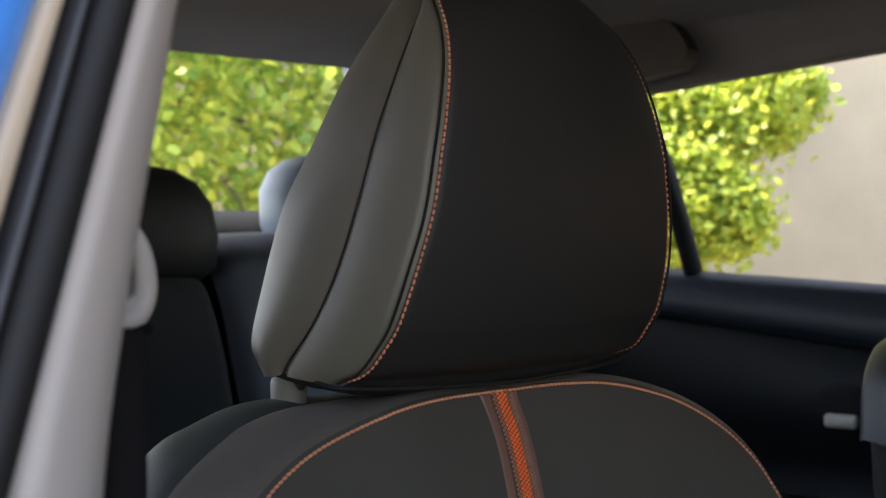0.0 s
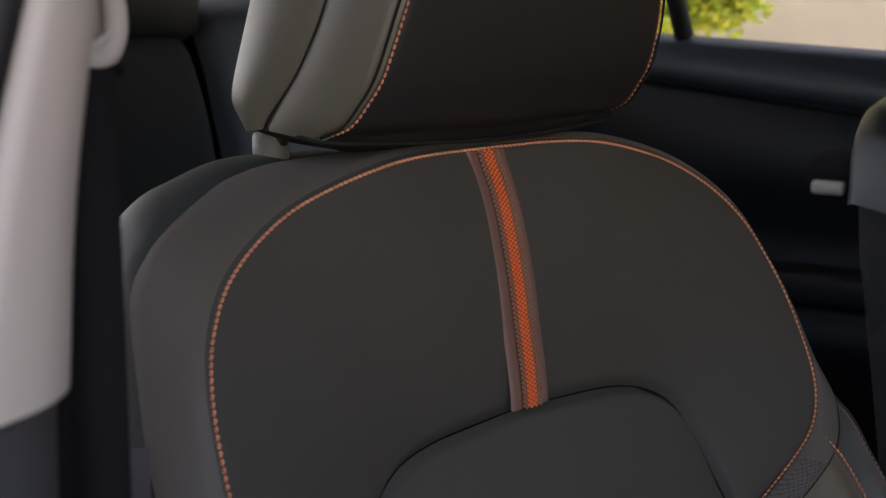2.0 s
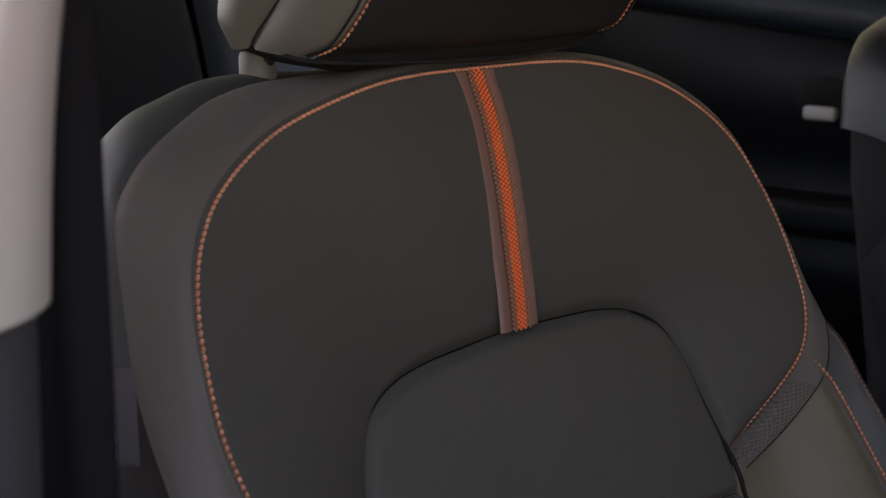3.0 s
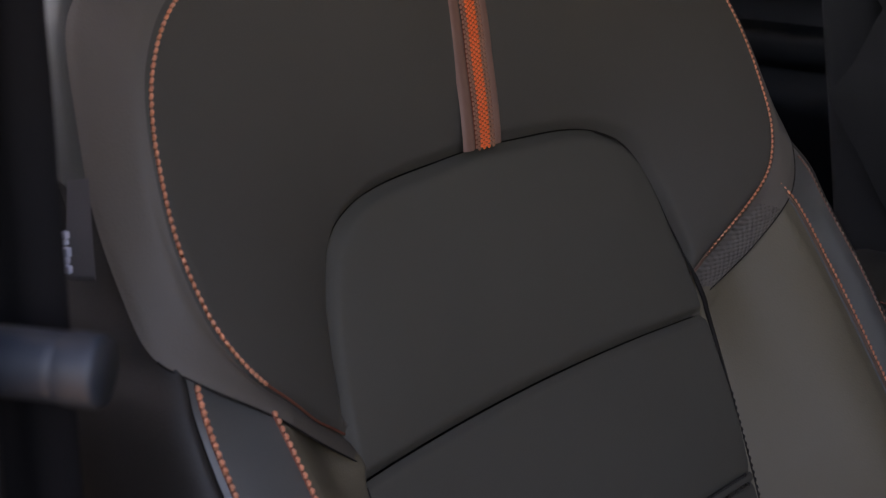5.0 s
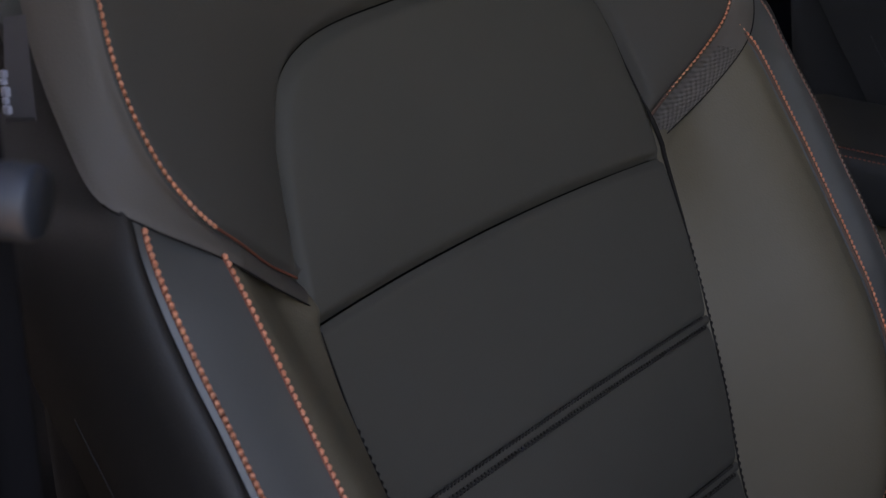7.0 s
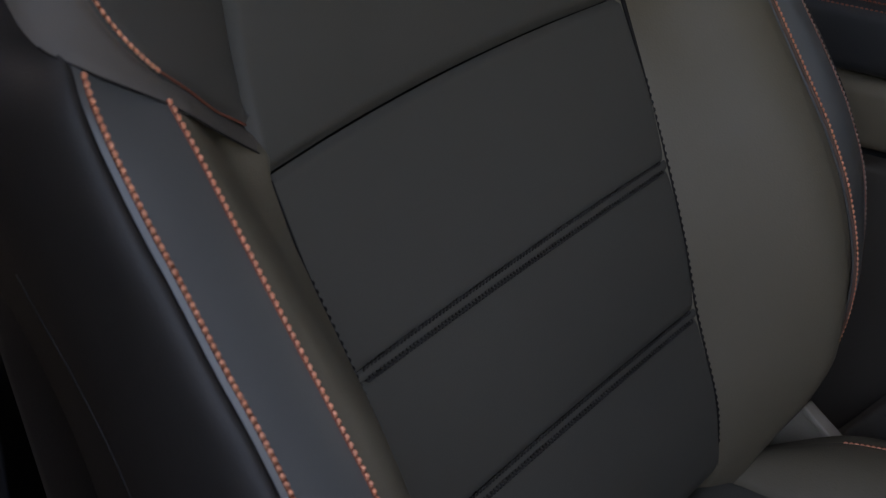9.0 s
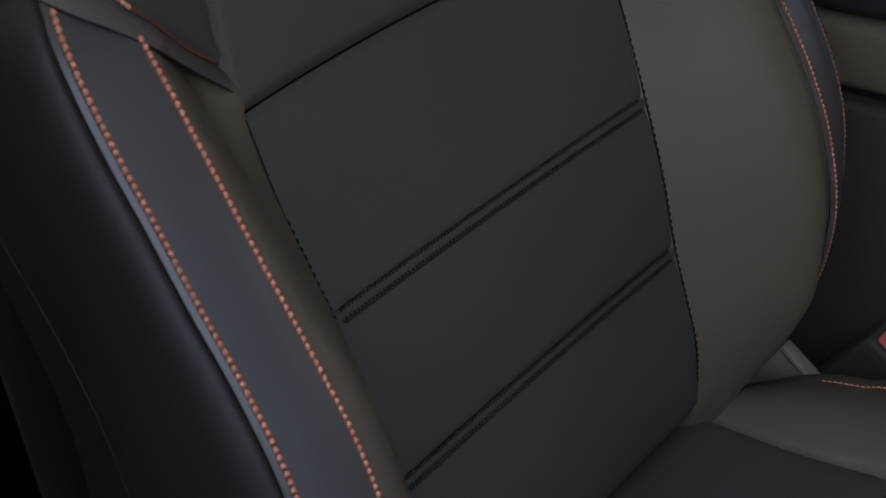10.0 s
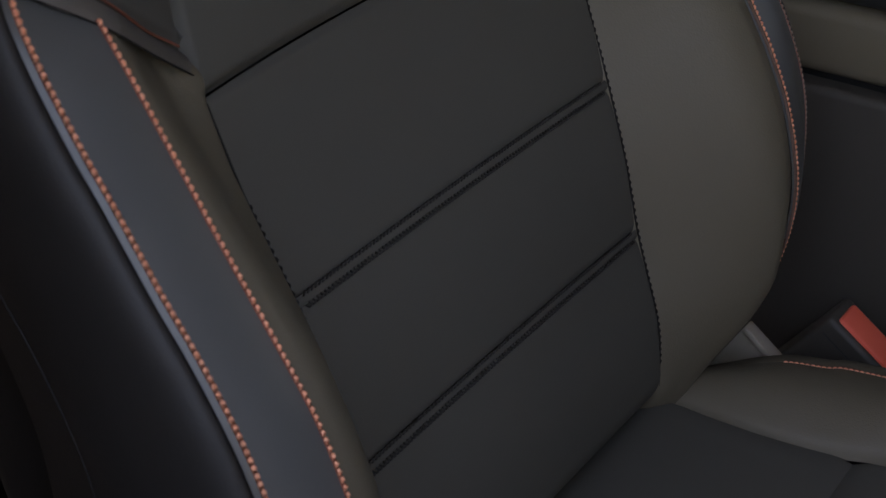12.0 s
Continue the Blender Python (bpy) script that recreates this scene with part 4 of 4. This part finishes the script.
def seat_belt():
    s = thing("seat_belt", (-.37, -.15, -.1), "black seat belt hanging from a pale plastic guide", "seat belt")
    xs = np.linspace(0, 1, 13)
    G = np.stack([np.array([(-.379 + .0090 * u + .0008 * math.sin(9 * u), -.131 - .022 * u, z) for u in xs]) for z in np.linspace(.188, -.55, 60)])
    part("webbing", join(sheet(G, 1), sheet(G + np.array([.001, .001, 0]), -1)), M_BELT, s, "black woven webbing")
    # rounded guide: a fat lip of plastic bent round a hollow, its lower lip folded in
    rim = spline([(-.3520, -.106, .2260), (-.3455, -.110, .2190), (-.3405, -.112, .2115), (-.3383, -.112, .2039), (-.3380, -.112, .1980), (-.3396, -.1125, .1935), (-.3435, -.114, .1900), (-.3500, -.116, .1886), (-.3580, -.118, .1888)], 40)
    wide = np.interp(np.linspace(0, 1, 40), [0, .15, .45, .7, 1], [.0010, .0022, .0036, .0038, .0028])
    lip = spline([(-.3560, -.1165, .1912), (-.3497, -.1155, .1922), (-.3450, -.1150, .1943), (-.3415, -.1135, .1962)], 16)
    us = np.linspace(0, 1, 9)[:, None]
    back = np.stack([rim[k] * (1 - us) + np.array([-.3560, -.102, rim[k, 2] * .8 + .040]) * us + np.array([0, .010, 0]) * np.sin(us * 3.1) for k in range(40)])
    guide = part("guide", join(tube(rim, wide, 16, across=(0, 1, 0)), tube(lip, np.linspace(.0022, .0010, 16), 12)), M_TRIM, s, "pale plastic belt guide")
    part("guide_hollow", join(sheet(back, 1), sheet(back + np.array([0, .001, 0]), -1)), M_TRIM, guide, "hollow of the belt guide")
    part("guide_slot", tube(spline([(-.356, -.1205, .1855), (-.348, -.1190, .1850), (-.340, -.1160, .1862)], 12), .0020, 8), M_FRAME, guide, "black slot of the guide")


seat_belt()


def side_lever():
    h = thing("side_lever", (-.41, -.15, .04), "dark blue-grey plastic lever on the door pillar", "lever")
    arm = part("arm", tube(spline([(-.4260, -.1250, .0475), (-.4030, -.1505, .0460), (-.3880, -.1785, .0455)], 14), .0088, 28), M_LEVER, h)
    part("knob", tube(spline([(-.3895, -.1755, .0455), (-.3838, -.1855, .0450)], 12), [.0086, .0089, .0091, .0092, .0093, .0093, .0093, .0093, .0093, .0093, .0091, .0085], 36), M_LEVER, arm, "rounded plastic end")
    part("clip", tube(spline([(-.4152, -.1334, .0365), (-.3992, -.1534, .0365), (-.3922, -.1614, .036)], 8), .0014, 8), M_LEVER, h, "thin metal clip")


side_lever()


def seat_tag():
    t = thing("seat_tag", (-.27, -.03, .005), "dark fabric tag with pale print sewn to the seat side", "tag")
    G = loft([[(-0.2576, -0.0033, .0360), (-0.2586, -0.0018, .017), (-0.2596, -0.0008, -.003)], [(-0.2566, -0.0148, .0385), (-0.2571, -0.0153, .018), (-0.2581, -0.0168, .000)]], 20, 8, side=1)
    part("cloth", sheet(np.concatenate([G, G[::-1] + np.array([.0012, .0012, 0])], 0), 1), M_LABEL, t)
    for z, l, w in ((.0005, .0030, .0030), (.0042, .0022, .0020), (.0070, .0036, .0028), (.0115, .0020, .0016), (.0142, .0026, .0024)):
        part("print_bar", box((-.2610, -.0016 - w, z), (-.2586, -.0014, z + l), .0002), M_INK, t, "pale print")


seat_tag()


def buckle():
    b = thing("belt_buckle", (.3, -.2, -.45), "black seat belt buckle with a red release button", "buckle")
    u, n = Vector((0, -.82, -.57)).normalized(), Vector((-.10, -.57, .81)).normalized()
    v = u.cross(n).normalized()
    m = Matrix.Translation((.2935, -.2214, -.4167)) @ Matrix((v, u, v.cross(u))).transposed().to_4x4()
    body = part("body", turned(box((-.0155, -.0365, -.085), (.0155, .034, .0), .004, 3), m), M_CONSOLE, b, "black plastic body")
    part("button", turned(box((-.0108, -.0305, -.004), (.0108, .027, .0028), .0024, 3), m), M_RED, b, "red release button")
    part("rib", turned(box((.0140, -.031, -.0135), (.0156, .031, -.0120), .0004), m), M_PLASTIC, body, "moulded rib")


buckle()
br = thing("seat_bracket", (.27, -.14, -.5), "grey metal recliner bracket beside the cushion", "bracket")
outline = [(-.128, -.388), (-.1472, -.4030), (-.1735, -.4225), (-.168, -.455), (-.10, -.455)]
V = [(x, y, z) for x in (.246, .250) for y, z in outline]
part("plate", (V, [(0, 1, 2, 3, 4), (9, 8, 7, 6, 5)] + [(k, k + 5, (k + 1) % 5 + 5, (k + 1) % 5) for k in range(5)]), M_GREY, br, "grey pressed steel plate", smooth=False)
part("flange", turned(box((-.005, -.0170, -.0025), (.006, .0170, .0025), .0012), Matrix.Translation((.247, -.1600, -.4132)) @ Matrix.Rotation(math.atan2(.0195, .0263), 4, "X")), M_GREY, br, "folded steel flange")


def armrest():
    a = thing("centre_armrest", (.40, -.15, -.6), "black leather centre armrest over a dark console", "armrest")
    lid = part("lid", box((.345, -.46, -.213), (.47, .01, -.163), .012, 4), M_HEAD, a, "padded leather lid")
    part("tray", box((.346, -.46, -.2630), (.47, .02, -.2160), .009, 4), M_LEATHER, a, "leather-covered tray")
    part("box", box((.342, -.60, -.60), (.47, .06, -.2695), .006, 3), M_CONSOLE, a, "dark plastic console box")
    part("joint", box((.358, -.58, -.272), (.46, .04, -.258), .002), M_SEAL, a, "black joint between tray and box")
    for dz in (.0, .0045):
        part("stitching", stitches([(.3485 + dz * .7, -.44, -.1675 + dz), (.3485 + dz * .7, -.0, -.1675 + dz)], side=[(-.7, 0, .7), (-.7, 0, .7)], radius=.0005), M_GROOVE, lid, "rust-coloured thread stitching")


armrest()

# ---- outside ----
bm_ground = ([(-400, -400, -Z0), (400, -400, -Z0), (400, 400, -Z0), (-400, 400, -Z0)], [(0, 1, 2, 3)])
slab("ground", bm_ground, M_GROUND, "sandy paved ground around the car", "ground")
wall = slab("wall_garden", box((-6, -.12, -Z0), (4.5, .12, 3.5), .02), M_WALL, "pale weathered concrete wall behind the trees", "wall")
wall.matrix_world = Matrix.Translation((4.9, 2.6, 0)) @ Matrix.Rotation(radians(-58), 4, "Z")


def tree(x, y, base, height, radius, leaves, mats, seed, size=.050, label="", lobes=(), spread=.13):
    rng = np.random.default_rng(seed)
    t = thing("tree", (x, y, -Z0), label, "tree", "garden trees")
    trunk = spline([(x, y, -Z0), (x + .03, y, -.3), (x - .02, y + .02, base), (x, y, base + height * .5)], 12)
    part("trunk", tube(trunk, np.linspace(.07, .02, 12), 10), M_BARK, t, "grey-brown trunk")
    cen, limbs = [], []
    for k in range(46):
        d = rng.normal(size=3)
        d /= np.linalg.norm(d)
        c = np.array([x, y, base + height * .5]) + d * np.array([radius, radius, height * .5]) * rng.uniform(.35, 1.0)
        if lobes:
            lx, ly, lz, lr, lh = lobes[k % len(lobes)]
            c = np.array([lx, ly, lz]) + d * np.array([lr, lr, lh]) * rng.uniform(.2, 1.0)
        cen.append(c)
        limbs.append(tube(spline([trunk[-1 - int(rng.integers(0, 5))], (trunk[-1] + c) / 2 + rng.normal(size=3) * .05, c], 6), np.linspace(.012, .003, 6), 5))
    part("limbs", join(*limbs), M_BARK, t, "thin grey limbs")
    for mi, mat in enumerate(mats):
        V, F = [], []
        for k in range(leaves // len(mats)):
            c = cen[int(rng.integers(0, len(cen)))] + rng.normal(size=3) * spread
            a = Euler(tuple(rng.uniform(-1, 1, 3) * (1.1, 1.1, 3.1))).to_matrix()
            s = size * rng.uniform(.6, 1.3)
            pts = ((0, -.5, 0), (.34, -.12, .06), (.3, .25, .05), (0, .55, -.04), (-.3, .25, .05), (-.34, -.12, .06))
            n = len(V)
            V += [tuple(c + np.array(a @ Vector(q)) * s) for q in pts]
            F += [(n, n + 1, n + 2, n + 3), (n, n + 3, n + 4, n + 5)]
        part("crown", (V, F), mat, t, "dense small leaves", smooth=False)


tree(2.15, 3.35, -.2, 2.0, .95, 26000, (M_LEAF, M_LEAF2), 3, .037, label="leafy yellow-green tree behind the rear window")
tree(3.35, 3.05, -.2, 2.0, .80, 12000, (M_LEAF2, M_LEAF), 5, .037, label="leafy green tree beside the concrete wall")
tree(3.08, 1.92, -.1, .9, .30, 17000, (M_LEAF, M_LEAF), 7, .029, "bright yellow-green shrub before the concrete wall",
     [(3.05, 1.85, 0.35, 0.16, 0.11), (2.95, 1.82, 0.24, 0.14, 0.08), (3.03, 1.72, 0.27, 0.08, 0.06), (3.23, 1.80, 0.52, 0.18, 0.06), (3.11, 1.94, 0.56, 0.16, 0.11), (3.32, 1.86, 0.65, 0.13, 0.05), (2.94, 1.98, 0.40, 0.16, 0.19)], .045)
tree(2.98, 2.02, -.1, .9, .30, 6500, (M_LEAF2, M_LEAF), 11, .030, "small green tree before the concrete wall",
     [(3.51, 1.80, 0.60, 0.09, 0.03), (3.43, 1.88, 0.58, 0.10, 0.05), (3.44, 1.87, 0.70, 0.12, 0.04), (3.34, 1.98, 0.66, 0.10, 0.07)], .035)
